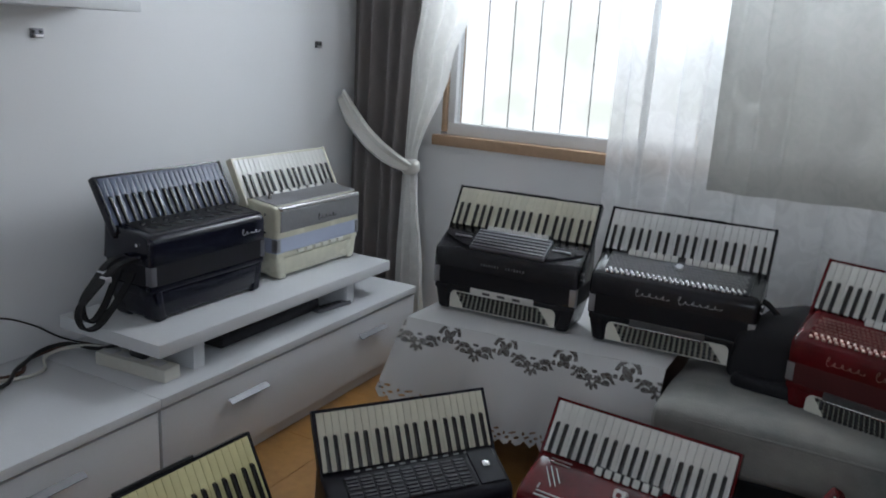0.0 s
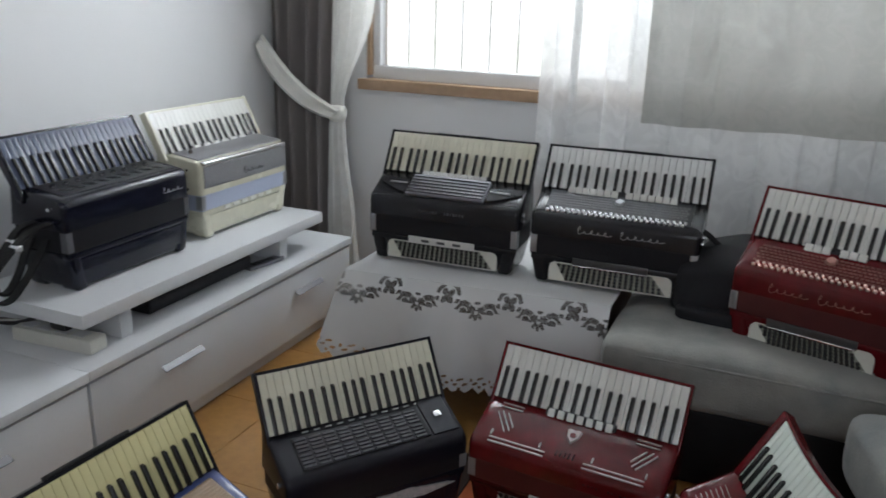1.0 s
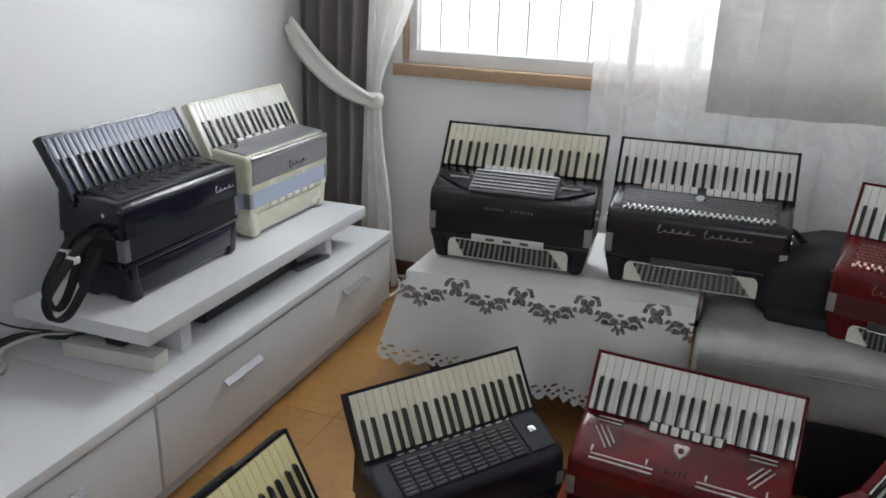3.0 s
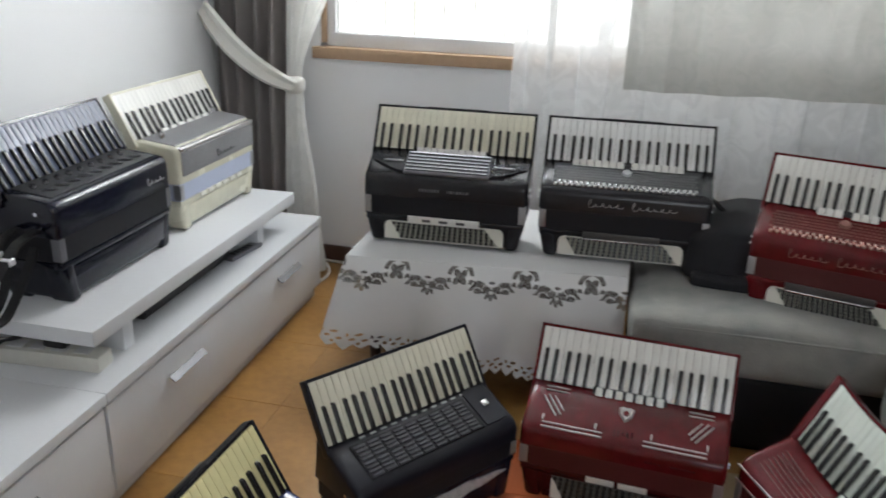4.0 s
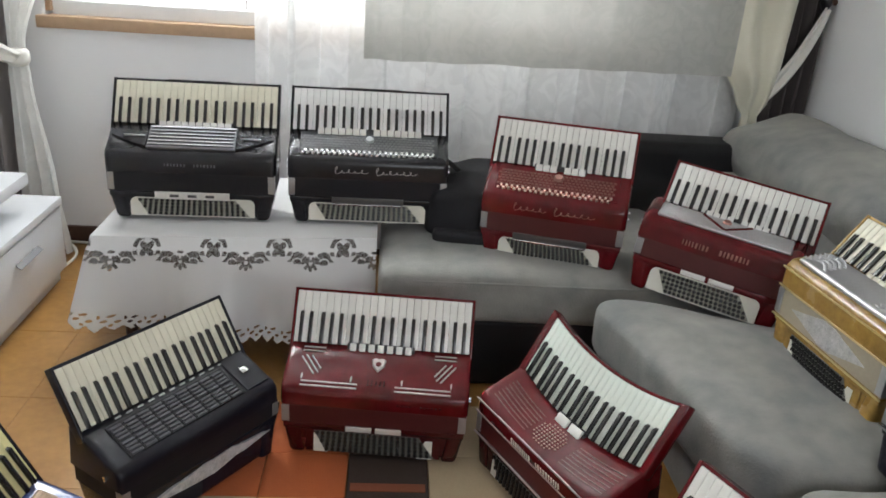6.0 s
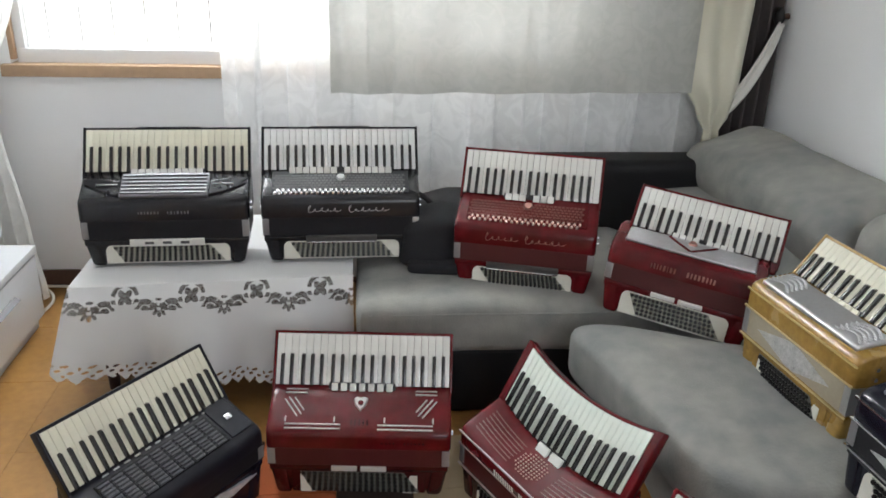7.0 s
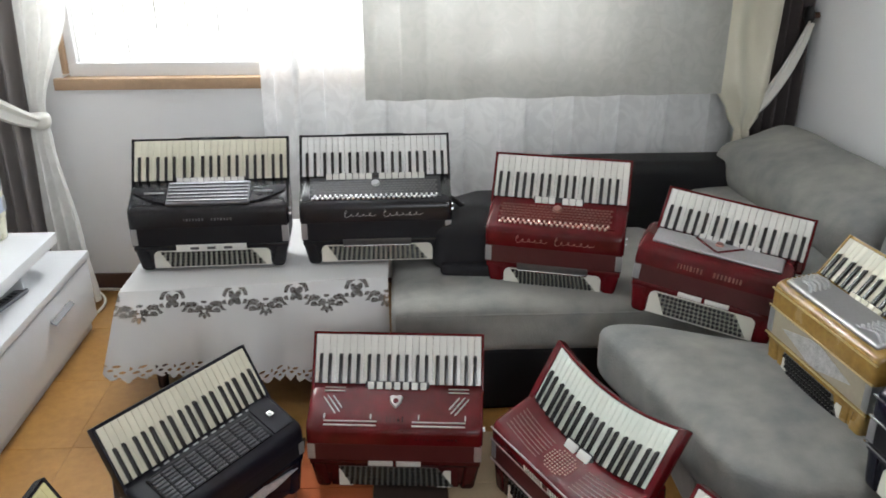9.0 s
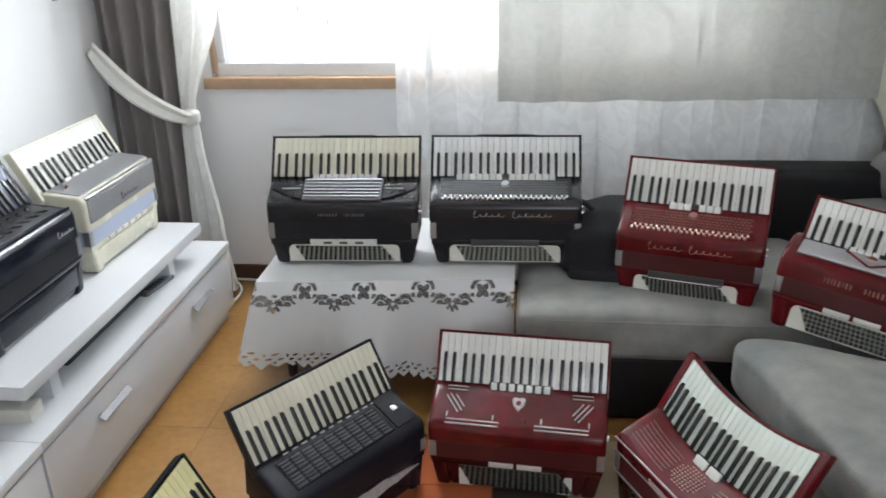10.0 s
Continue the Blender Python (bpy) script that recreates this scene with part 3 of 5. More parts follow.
# ---- table with cloth ----
TX0, TX1, TY0, TY1, TZ = 0.885, 1.735, -0.96, -0.33, 0.432
tbl = thing("low_table", pose(0, 0, 0), "low dark red-brown wooden table under a white cloth", "table")
part("tabletop", box(bmesh.new(), TX0 + 0.01, -0.87, TZ - 0.035, TX1 - 0.01, TY1 - 0.01, TZ - 0.006, 0.004), M["darkwood"], tbl)
# unseen deep panels, added so the cutwork openings show the dark under the table
for y0, y1 in ((-0.87, -0.85), (TY1 - 0.07, TY1 - 0.05)):
    part("backing_apron", box(bmesh.new(), TX0 + 0.02, y0, 0.20, TX1 - 0.02, y1, TZ - 0.035), M["darkwood"], tbl)
for x0 in (TX0 + 0.02, TX1 - 0.04):
    part("backing_side", box(bmesh.new(), x0, -0.848, 0.20, x0 + 0.02, TY1 - 0.072, TZ - 0.035), M["darkwood"], tbl)
for x in (TX0 + 0.05, TX1 - 0.05):
    for y in (-0.83, TY1 - 0.06):
        part("leg", cylinder(bmesh.new(), (x, y, 0), (x, y, TZ - 0.035), 0.018, 12, 0.028), M["darkwood"], tbl)


def petal(x, y, cx, cy, a, rl, rw):
    dx, dy = x - cx, y - cy
    u, w = dx * math.cos(a) + dy * math.sin(a), -dx * math.sin(a) + dy * math.cos(a)
    return (u / rl) ** 2 + (w / rw) ** 2 < 1


def cut(s, d):
    """Whether the cutwork is open at s along the edge and d down from it: a diamond flower in a leafy ring, fat crescents and a fan in each repeat."""
    P = 0.196
    k = (s + 0.03) % P
    k = abs(k - P if k > P / 2 else k)
    for a in (math.pi / 4, -math.pi / 4):         # four-petalled flower
        if petal(k, d, 0.0135 * math.cos(a), 0.029 + 0.0135 * math.sin(a), a, 0.0128, 0.0092):
            return True
    r, b = math.hypot(k, d - 0.029), math.atan2(d - 0.029, k)
    if 0.0285 < r < 0.0410 and 0.0 < d < 0.046 and abs(math.sin(2 * b)) > 0.28:
        return True                               # broad broken ring of leaves
    r, b = math.hypot((k - 0.057) / 1.12, d - 0.066), math.atan2(d - 0.066, k - 0.057)
    if 0.0145 < r < 0.0310 and -3.1 < b < 0.12 and math.hypot(k, d - 0.029) > 0.0435 and abs(b + 0.75) > 0.05:
        return True                               # fat crescent on each side of it
    if r < 0.0108 and d < 0.072:
        return True
    kk = P / 2 - k
    for q in range(3):                            # fan of petals between the crescents
        a = math.pi / 2 - q * 0.62
        if petal(kk, d, 0.020 * math.cos(a), 0.056 + 0.028 * math.sin(a), a, 0.0112, 0.0056):
            return True
    if petal(kk, d, 0.0, 0.038, 0.0, 0.010, 0.0042):
        return True
    r = math.hypot(kk, d - 0.053)
    return 0.005 < r < 0.0108 and d > 0.049


def hem(s, d):
    """Open mesh of the lace at d up from the hem; outside the scallop the cloth ends."""
    t = (s % 0.034) / 0.034
    sc = 0.004 + 0.022 * (1 - abs(2 * t - 1)) ** 0.8 * (0.75 + 0.25 * math.sin(s * 40))
    if d < 0.026 - sc:
        return True
    for cx, cy, rl, rw in ((0.013, 0.034, 0.007, 0.004), (0.039, 0.034, 0.007, 0.004), (0.026, 0.022, 0.005, 0.004), (0.026, 0.050, 0.010, 0.0035), (0.0, 0.046, 0.006, 0.006)):
        if petal(s % 0.052, d, cx, cy, 0.4, rl, rw):
            return True
    return False


def cloth_strip(length, drop, place, step, band_top, has_band, net=False):
    """A hanging side of the cloth as a fine net with real openings. place(s, d) gives the point s along, d down."""
    bm = bmesh.new()
    ns = int(length / step)
    vs = {}

    def vert(i, j, s, dd):
        if (i, j) not in vs:
            vs[i, j] = bm.verts.new(place(s, dd))
        return vs[i, j]
    nj = 130
    for i in range(ns):
        s = (i + 0.5) * step
        for j in range(nj):
            total = drop(s / length)
            d = (j + 0.5) / nj * total
            if has_band and cut(s, d - band_top) != net:
                continue
            if not net and hem(s, total - d):
                continue
            q = []
            for a, b in ((i, j), (i + 1, j), (i + 1, j + 1), (i, j + 1)):
                ss = a * step
                q.append(vert(a, b, ss, b / nj * drop(ss / length)))
            bm.faces.new(q)
    return bm


def edge_y(x):
    """The table's front edge, which stands slightly askew."""
    return lerp(-0.958, -0.885, (x - TX0) / (TX1 - TX0))


cloth = thing("tablecloth", pose(0, 0, 0), "white linen tablecloth with cutwork band and lace hem on the table", "tablecloth")


def cloth_top(u, v):
    x, y = lerp(TX0 - 0.004, TX1 + 0.004, u), lerp(edge_y(lerp(TX0, TX1, u)) - 0.004, TY1 + 0.01, v)
    return Vector((x, y, TZ - 0.002 + 0.003 * noise.noise(Vector((x * 6, y * 6, 0)))))


part("top_panel", sheet(cloth_top, 40, 30), M["linen"], cloth)
FL = TX1 - TX0 + 0.008
flare = lambda s: 0.10 * max(0.0, 1 - s / 0.12) ** 1.5


def front_place(s, d):
    out = 0.02 * min(1, d / 0.05) + d * 0.24
    fold = 0.026 * math.sin(s * 19 + 0.8) * min(1, d / 0.25) ** 1.3 + 0.010 * math.sin(s * 47) * (d / 0.3) ** 2
    z0 = TZ - 0.002 + 0.003 * noise.noise(Vector(((TX0 - 0.004 + s) * 6, (TY0 - 0.004) * 6, 0)))
    return Vector((TX0 - 0.004 + s - flare(s) * d * 2.2 + 0.01 * math.sin(s * 9) * d, edge_y(TX0 + s) - 0.004 - out - fold, z0 - d * 0.96))


def front_drop(u):
    return 0.272 + 0.085 * min(1, max(0, (u - 0.02) / 0.75)) ** 0.8


def side_drop(u):
    return 0.272


ob = part("front_fall", cloth_strip(FL, front_drop, front_place, 0.002, 0.004, True), M["linen"], cloth, "hanging front with open cutwork band")

part("net", cloth_strip(FL, front_drop, front_place, 0.002, 0.004, True, True), M["net"], ob, "fine cotton net in the openings")


def side_place(s, d):
    out = 0.015 * min(1, d / 0.05) + d * 0.14
    fold = 0.016 * math.sin(s * 23 + 1.9) * min(1, d / 0.2)
    z0 = TZ - 0.002 + 0.003 * noise.noise(Vector(((TX0 - 0.004) * 6, (TY0 - 0.004 + s) * 6, 0)))
    k = max(0, 1 - s / 0.12) ** 1.5
    return Vector((TX0 - 0.004 - (out + fold) * (1 - k) - k * 0.22 * d, edge_y(TX0) - 0.004 + s - k * (0.02 * min(1, d / 0.05) + 0.24 * d) - k * 0.026 * math.sin(0.8) * min(1, d / 0.25) ** 1.3, z0 - d * 0.96))


ob = part("side_fall", cloth_strip(TY1 - TY0 + 0.01, side_drop, side_place, 0.0025, 0.004, True), M["linen"], cloth, "hanging side with open cutwork band")

part("net", cloth_strip(TY1 - TY0 + 0.01, side_drop, side_place, 0.0025, 0.004, True, True), M["net"], ob, "fine cotton net in the openings")

# ---- sofa ----
sofa = thing("corner_sofa", pose(0, 0, 0), "corner sofa in grey suede on a black vinyl base", "sofa")
part("base", box(bmesh.new(), 1.765, -1.045, 0.0, 3.40, -0.27, 0.235, 0.02, 3), M["black_vinyl"], sofa, "black vinyl base")
part("chaise_base", box(bmesh.new(), 2.60, -3.3, 0.0, 3.40, -1.047, 0.235, 0.02, 3), M["black_vinyl"], sofa, "black vinyl base")
part("back_frame", box(bmesh.new(), 2.36, -0.42, 0.20, 3.42, -0.24, 0.665, 0.045, 4), M["black_vinyl"], sofa, "low black vinyl back")
part("right_back", box(bmesh.new(), 3.24, -3.3, 0.20, 3.425, -0.43, 0.60, 0.04, 4), M["black_vinyl"], sofa, "low black vinyl back")


def soft(name, c, size, r, puff, rot=(0, 0, 0), seed=1, parent=sofa, lump=0.008, label="", n=18):
    bm = cushion(*size, r, puff, n, lump, seed)
    bm.transform(pose(*c, *rot))
    return part(name, bm, M["suede"], parent, label)


def piping(pts, parent, r=0.0042):
    return tube("piping", pts, r, M["suede"], parent)


seat = soft("seat_cushion", (2.26, -0.73, 0.318), (1.02, 0.70, 0.175), 0.045, 0.010, seed=2, label="grey suede seat cushion")
piping([(1.79, -1.072, 0.372), (2.1, -1.077, 0.374), (2.4, -1.078, 0.372), (2.73, -1.072, 0.370)], seat)
soft("seat_cushion", (3.00, -0.87, 0.295), (0.60, 0.92, 0.17), 0.05, 0.012, seed=5, label="grey suede corner cushion")
bm = bmesh.new()                      # the chaise is splayed: its far edge runs askew
bmesh.ops.create_cube(bm, size=2)
bmesh.ops.subdivide_edges(bm, edges=bm.edges[:], cuts=30, use_grid_fill=True)
for v in bm.verts:
    k = sum(abs(c) ** 7 for c in v.co) ** (1 / 7)
    v.co /= k
    u, w = (v.co.x + 1) / 2, (v.co.y + 1) / 2
    far, near = lerp(-1.15, -1.40, min(1, u / 0.62)), -1.985
    dome = (1 - v.co.x ** 2) * (1 - v.co.y ** 2)
    q = Vector((u * 5, w * 4, v.co.z * 0.4))
    v.co = Vector((lerp(lerp(2.53, 2.342, w), 3.30, u), lerp(near, far, w), 0.332 + v.co.z * 0.095 + (0.006 * dome if v.co.z > 0 else 0) + 0.012 * noise.noise(q)))
    v.co.x += 0.01 * noise.noise(q + Vector((3, 1, 0)))
ch = part("chaise_cushion", bm, M["suede"], sofa, "broad grey suede chaise cushion with rubbed nap")
soft("chaise_cushion", (2.97, -2.44, 0.315), (0.80, 0.88, 0.20), 0.07, 0.022, seed=9, n=22, lump=0.012, label="broad grey suede cushion")
part("front_skirt", box(bmesh.new(), 2.56, -3.25, 0.02, 2.60, -1.20, 0.24, 0.015, 3), M["suede"], sofa, "grey suede front panel")

for c, size, r, puff, rot, lab, sd in (
        ((3.245, -0.735, 0.650), (0.38, 1.00, 0.20), 0.095, 0.02, (0, -16, 4), "large plump grey suede back cushion leaning against the wall", 11),
        ((3.16, -0.70, 0.485), (0.42, 0.86, 0.16), 0.075, 0.015, (0, 0, 17), "flattened grey suede cushion under the plump one", 12),
        ((3.275, -1.735, 0.61), (0.28, 1.00, 0.36), 0.11, 0.0, (0, 8, 0), "plump grey suede back cushion leaning against the wall", 13)):
    cu = thing("back_cushion", pose(*c, *rot), lab, "cushion", "loose sofa cushions")
    cover = part("cover", cushion(*size, r, puff, 18, 0.012, sd), M["suede"], cu)

bag = thing("black_bag", pose(2.04, -0.665, 0.412, 0, 0, -10), "limp black fabric case lying on the sofa", "bag")
bm = cushion(0.25, 0.33, 0.19, 0.04, 0.0, 14, 0.022, 21)
for v in bm.verts:
    v.co.z = (v.co.z + 0.098) * (1 + 0.10 * v.co.x / 0.2) * (1.0 if v.co.y > -0.05 else 1.0 + 1.5 * (v.co.y + 0.05))
    if v.co.x < 0:
        v.co.z *= 1 + 1.2 * v.co.x
part("body", bm, M["black_fabric"], bag)
bm = cushion(0.18, 0.10, 0.04, 0.016, 0.0, 10, 0.008, 23)
bmesh.ops.translate(bm, verts=bm.verts, vec=(0.0, -0.155, 0.020))
part("flap", bm, M["black_fabric"], bag, "limp flap spread on the seat")
tube("handle", [(-0.10, 0.02, 0.15), (-0.125, -0.01, 0.20), (-0.09, -0.03, 0.225), (-0.03, -0.02, 0.185)], 0.009, M["leather"], bag, "black strap handle")

# ---- rug ----
rug = thing("patchwork_rug", pose(0, 0, -0.002), "thick patchwork rug in orange, brown, beige and ochre", "rug")
cols = [1.33, 1.47, 1.69, 1.905, 2.14, 2.37]
rws = [-1.18, -1.43, -1.61, -1.86, -2.1, -2.36, -2.62]
tone = ["rug_brown", "rug_orange", "rug_brown", "rug_beige", "rug_orange",
        "rug_orange", "rug_orange", "rug_brown", "rug_beige", "rug_rust",
        "rug_beige", "rug_ochre", "rug_brown", "rug_orange", "rug_brown",
        "rug_rust", "rug_brown", "rug_orange", "rug_rust", "rug_ochre"]
for j in range(len(rws) - 1):
    for i in range(len(cols) - 1):
        t = tone[(j * 5 + i) % len(tone)]
        part("patch", box(bmesh.new(), cols[i] + 0.001, rws[j + 1] + 0.001, 0.0, cols[i + 1] - 0.001, rws[j] - 0.001, 0.012, 0.003), M[t], rug)
part("stripe", box(bmesh.new(), 1.70, -1.585, 0.012, 1.895, -1.555, 0.0145), M["rug_rust"], rug)

# ---- accordions ----
WHITE_PATTERN = (1, 1, 0, 1, 1, 1, 0)      # a black key follows this white key, counted from f: f g a | c d


def slope(u, a, b):
    return a[0] + (b[0] - a[0]) * u, a[1] + (b[1] - a[1]) * u


def bar_along(bm, x0, x1, y0, y1, z0, z1, cells):
    """A straight bar along x, divided so that it can bend."""
    rings = []
    for i in range(cells + 1):
        x = x0 + (x1 - x0) * i / cells
        rings.append([bm.verts.new((x, y, zz)) for y, zz in ((y0, z0), (y1, z0), (y1, z1), (y0, z1))])
    for a, b in zip(rings, rings[1:]):
        for i in range(4):
            bm.faces.new((a[i], b[i], b[(i + 1) % 4], a[(i + 1) % 4]))
    bm.faces.new(rings[0])
    bm.faces.new(rings[-1][::-1])
    return bm


def accordion(name, m, label, W=0.50, whites=24, body="black_lacquer", key="white_key", black="black_key", bellows="black_bellows",
              z=(0.09, 0.155, 0.20, 0.262, 0.40), depth=0.178, kb=0.125, kt=0.195, grille="slots", registers=10, reg_mat="white_key",
              bass="white", logo="", trim=None, start=0, sag=0.0, lower=None, tabs=None, strap=False, reg_x=0.0, buttons="button_black", top_rail=False, corner="pewter", arch=False, reg_w=0.0205, reg_gap=0.0225, reg_d=0.012, grille_mat="silver_grille", figure=False, board_mat=None, KW=None, cheek=0.006, kx=0.0, tab_mat="register_silver"):
    """A piano accordion standing on its bass feet. x along the keyboard, y to the back, z up; the origin lies under the front edge."""
    th = thing(name, m, label, "accordion", "accordions on display")
    zb, zt, zf, zg, zk = z
    w = W / 2
    kw = (KW or W) / 2                # half the keyboard's width
    lower = lower or body
    board_mat = board_mat or body

    def bend(bm):
        if sag:
            for v in bm.verts:
                t = min(1, max(0, (v.co.z - zt) / (zg - zt)))
                v.co.z -= sag * (1 - (v.co.x / w) ** 2) * t
                v.co.y -= sag * 0.4 * (1 - (v.co.x / w) ** 2) * t
        return bm

    def lay(nm, bm, mat, parent=None, lab=""):
        return part(nm, bend(bm), M[mat], parent or th, lab)

    def taper(bm):
        """The bass end draws in towards its feet."""
        for v in bm.verts:
            t = max(0.0, 1 - v.co.z / zb)
            v.co.x *= 1 - 0.075 * t * (0.5 + 0.5 * t)
            if v.co.y > depth / 2:
                v.co.y -= 0.012 * t
        return bm

    # bass end: box, two feet at the ends, an arch between them for the buttons
    ins = 0.006
    foot = 0.052
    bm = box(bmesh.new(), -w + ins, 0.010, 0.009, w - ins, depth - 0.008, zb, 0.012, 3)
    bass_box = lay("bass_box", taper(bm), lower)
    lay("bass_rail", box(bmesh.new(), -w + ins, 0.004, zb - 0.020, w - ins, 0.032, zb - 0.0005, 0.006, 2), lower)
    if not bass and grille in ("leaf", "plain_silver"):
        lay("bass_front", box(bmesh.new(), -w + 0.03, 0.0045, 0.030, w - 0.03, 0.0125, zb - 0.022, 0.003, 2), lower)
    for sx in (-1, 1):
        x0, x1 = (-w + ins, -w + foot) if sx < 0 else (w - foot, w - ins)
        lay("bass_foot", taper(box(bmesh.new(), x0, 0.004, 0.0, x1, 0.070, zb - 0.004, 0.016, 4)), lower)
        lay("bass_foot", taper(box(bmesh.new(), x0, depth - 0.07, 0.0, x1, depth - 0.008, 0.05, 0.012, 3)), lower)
    if bass:
        pw = w * 0.955 - foot - 0.004
        py0, pz0, py1, pz1 = 0.0045, 0.010, 0.0075, zb - 0.020
        if bass == "white":
            bm = bmesh.new()
            rim = [(-pw, pz0), (pw, pz0)]     # rounded upper corners
            for sx in (1, -1):
                for q in range(6):
                    a = math.pi / 2 * (q if sx > 0 else 5 - q) / 5
                    rim.append((sx * (pw - 0.020 + 0.020 * math.cos(a)), pz1 - 0.020 + 0.020 * math.sin(a)))
            at = lambda zz: lerp(py0, py1, (zz - pz0) / (pz1 - pz0))
            fa = [bm.verts.new((x, at(zz), zz)) for x, zz in rim]
            fb = [bm.verts.new((x, at(zz) + 0.006, zz)) for x, zz in rim]
            bm.faces.new(fa)
            bm.faces.new(fb[::-1])
            for q in range(len(rim)):
                bm.faces.new((fa[q], fb[q], fb[(q + 1) % len(rim)], fa[(q + 1) % len(rim)]))
            plate = lay("bass_plate", bm, "bass_white", None, "cream bass button plate")
        else:
            bm = bmesh.new()
            prism(bm, [(py0, pz0), (py0 + 0.006, pz0), (py1 + 0.006, pz1), (py1, pz1)], -pw, pw, 0.0012, 1)
            plate = lay("bass_plate", bm, lower)
            for sx in (-1, 1):
                bm = prism(bmesh.new(), [(py0 - 0.002, pz0), (py0, pz0), (py1, pz1 - 0.012), (py1 - 0.002, pz1 - 0.012)], sx * (pw - 0.042) - 0.02, sx * (pw - 0.042) + 0.02, 0.0008, 1)
                for v in bm.verts:
                    if v.co.z > 0.03 and sx * v.co.x < pw - 0.05:
                        v.co.x += sx * 0.02
                lay("plate_corner", bm, "bass_white", plate, "cream corner plate")
        # slanted field of buttons
        sk = 0.020
        bm = bmesh.new()
        q = [(-pw + 0.022, pz1 - 0.003, py1), (pw - 0.06, pz1 - 0.003, py1), (pw - 0.016, pz0 + 0.004, py0), (-pw + 0.055, pz0 + 0.004, py0)]
        f0 = [bm.verts.new((x, y - 0.0022, zz)) for x, zz, y in q]
        f1 = [bm.verts.new((x, y + 0.002, zz)) for x, zz, y in q]
        bm.faces.new(f0)
        bm.faces.new(f1[::-1])
        for i in range(4):
            bm.faces.new((f0[i], f1[i], f1[(i + 1) % 4], f0[(i + 1) % 4]))
        field = lay("button_field", bm, "bass_worn" if bass == "white" else "bass_field", plate)
        bm = bmesh.new()
        rows_n, cols_n = 5, 18
        for r in range(rows_n):
            t = (r + 0.5) / rows_n
            xa, xb = lerp(q[0][0], q[3][0], t) + 0.006, lerp(q[1][0], q[2][0], t) - 0.006
            yy, zz = lerp(py1, py0, t), lerp(pz1 - 0.003, pz0 + 0.004, t)
            for c in range(cols_n):
                x = lerp(xa, xb, (c + 0.5 * (r % 2)) / (cols_n - 0.5))
                cylinder(bm, (x, yy - 0.001, zz), (x, yy - 0.007, zz + 0.0015), 0.0060, 7, 0.0052)
        tagged(lay("bass_keypad", bm, buttons, plate), kind="stuff")
    if tabs == 1:                     # one long plate with a bright lower lip
        lay("bass_register", box(bmesh.new(), -0.115, -0.001, zb - 0.022, 0.115, 0.006, zb + 0.002, 0.002), tab_mat)
        if tab_mat == "register_silver":
            for x in (-0.055, 0.0, 0.055):
                lay("register_mark", box(bmesh.new(), x - 0.014, -0.0022, zb - 0.015, x + 0.014, 0.0, zb - 0.006, 0.001, 1), "fret_dark")
        else:
            lay("register_lip", box(bmesh.new(), -0.113, -0.006, zb - 0.0235, 0.113, 0.001, zb - 0.0185, 0.0015, 1), "chrome", None, "bright chrome lip")
    elif tabs:
        for k in range(tabs):
            tw = 0.07 if tabs == 2 else 0.027
            x = (k - (tabs - 1) / 2) * (tw + (0.010 if tabs == 2 else 0.003))
            lay("bass_register", box(bmesh.new(), x - tw / 2, -0.001, zb - 0.016, x + tw / 2, 0.006, zb - 0.001, 0.002), "register_silver")

    # bellows: closed folds with metal corners
    folds = 7
    front, rear = [], []
    for k in range(folds * 2 + 1):
        zz = lerp(zb, zt, k / (folds * 2))
        e = 0.0011 * (k % 2)
        front.append((0.0035 - e, zz))
        rear.append((depth - 0.011 + e, zz))
    bl = lay("bellows", prism(bmesh.new(), front + rear[::-1], -w + 0.0045, w - 0.0045), bellows, None, "closed bellows")
    for s in (-1, 1):
        x0, x1 = (-w + 0.003, -w + 0.024) if s < 0 else (w - 0.024, w - 0.003)
        lay("bellows_corner", box(bmesh.new(), x0, 0.0012, zb + 0.004, x1, 0.026, zt - 0.004, 0.0015, 2), corner, bl, "metal bellows corner")

    if figure:                        # pale lozenge on the bellows front
        bm = bmesh.new()
        zm, hh = (zb + zt) / 2, (zt - zb) / 2 - 0.006
        a = [bm.verts.new((x, 0.0008, zm + zz)) for x, zz in ((-0.14, 0), (-0.02, hh), (0.02, hh), (0.14, 0), (0.02, -hh), (-0.02, -hh))]
        b = [bm.verts.new(v.co + Vector((0, 0.003, 0))) for v in a]
        bm.faces.new(a)
        for i in range(6):
            bm.faces.new((a[i], a[(i + 1) % 6], b[(i + 1) % 6], b[i]))
        lay("bellows_figure", bm, "sparkle", bl, "pale lozenge")

    # treble end: front, rounded shoulder, sloping grille face, back
    g0, g1 = (0.022, zf + 0.016), (kb, zg)
    prof = [(0.0, zt), (0.0, zf - 0.012), (0.003, zf + 0.001), (0.010, zf + 0.010), g0, g1, (depth - 0.004, zg - 0.004), (depth - 0.004, zt)]
    if arch:
        prof = [(0.0, zt), (0.0, zf - 0.014), (0.004, zf + 0.002), (0.014, zf + 0.014), (0.035, zf + 0.026), (0.07, lerp(zf, zg, 0.66) + 0.012), g1, (depth - 0.004, zg - 0.004), (depth - 0.004, zt)]
    bm = bmesh.new()
    mid = Vector((sum(p[0] for p in prof) / len(prof), sum(p[1] for p in prof) / len(prof)))
    ends = ((0.0, 0.016), (0.0015, 0.009), (0.005, 0.004), (0.011, 0.001))      # rounded ends: inset along x, inset of the outline
    xs = [(-w + a, b) for a, b in ends] + [(-w + 0.018 + (W - 0.036) * i / 12, 0.0) for i in range(13)] + [(w - a, b) for a, b in ends[::-1]]
    rings = []
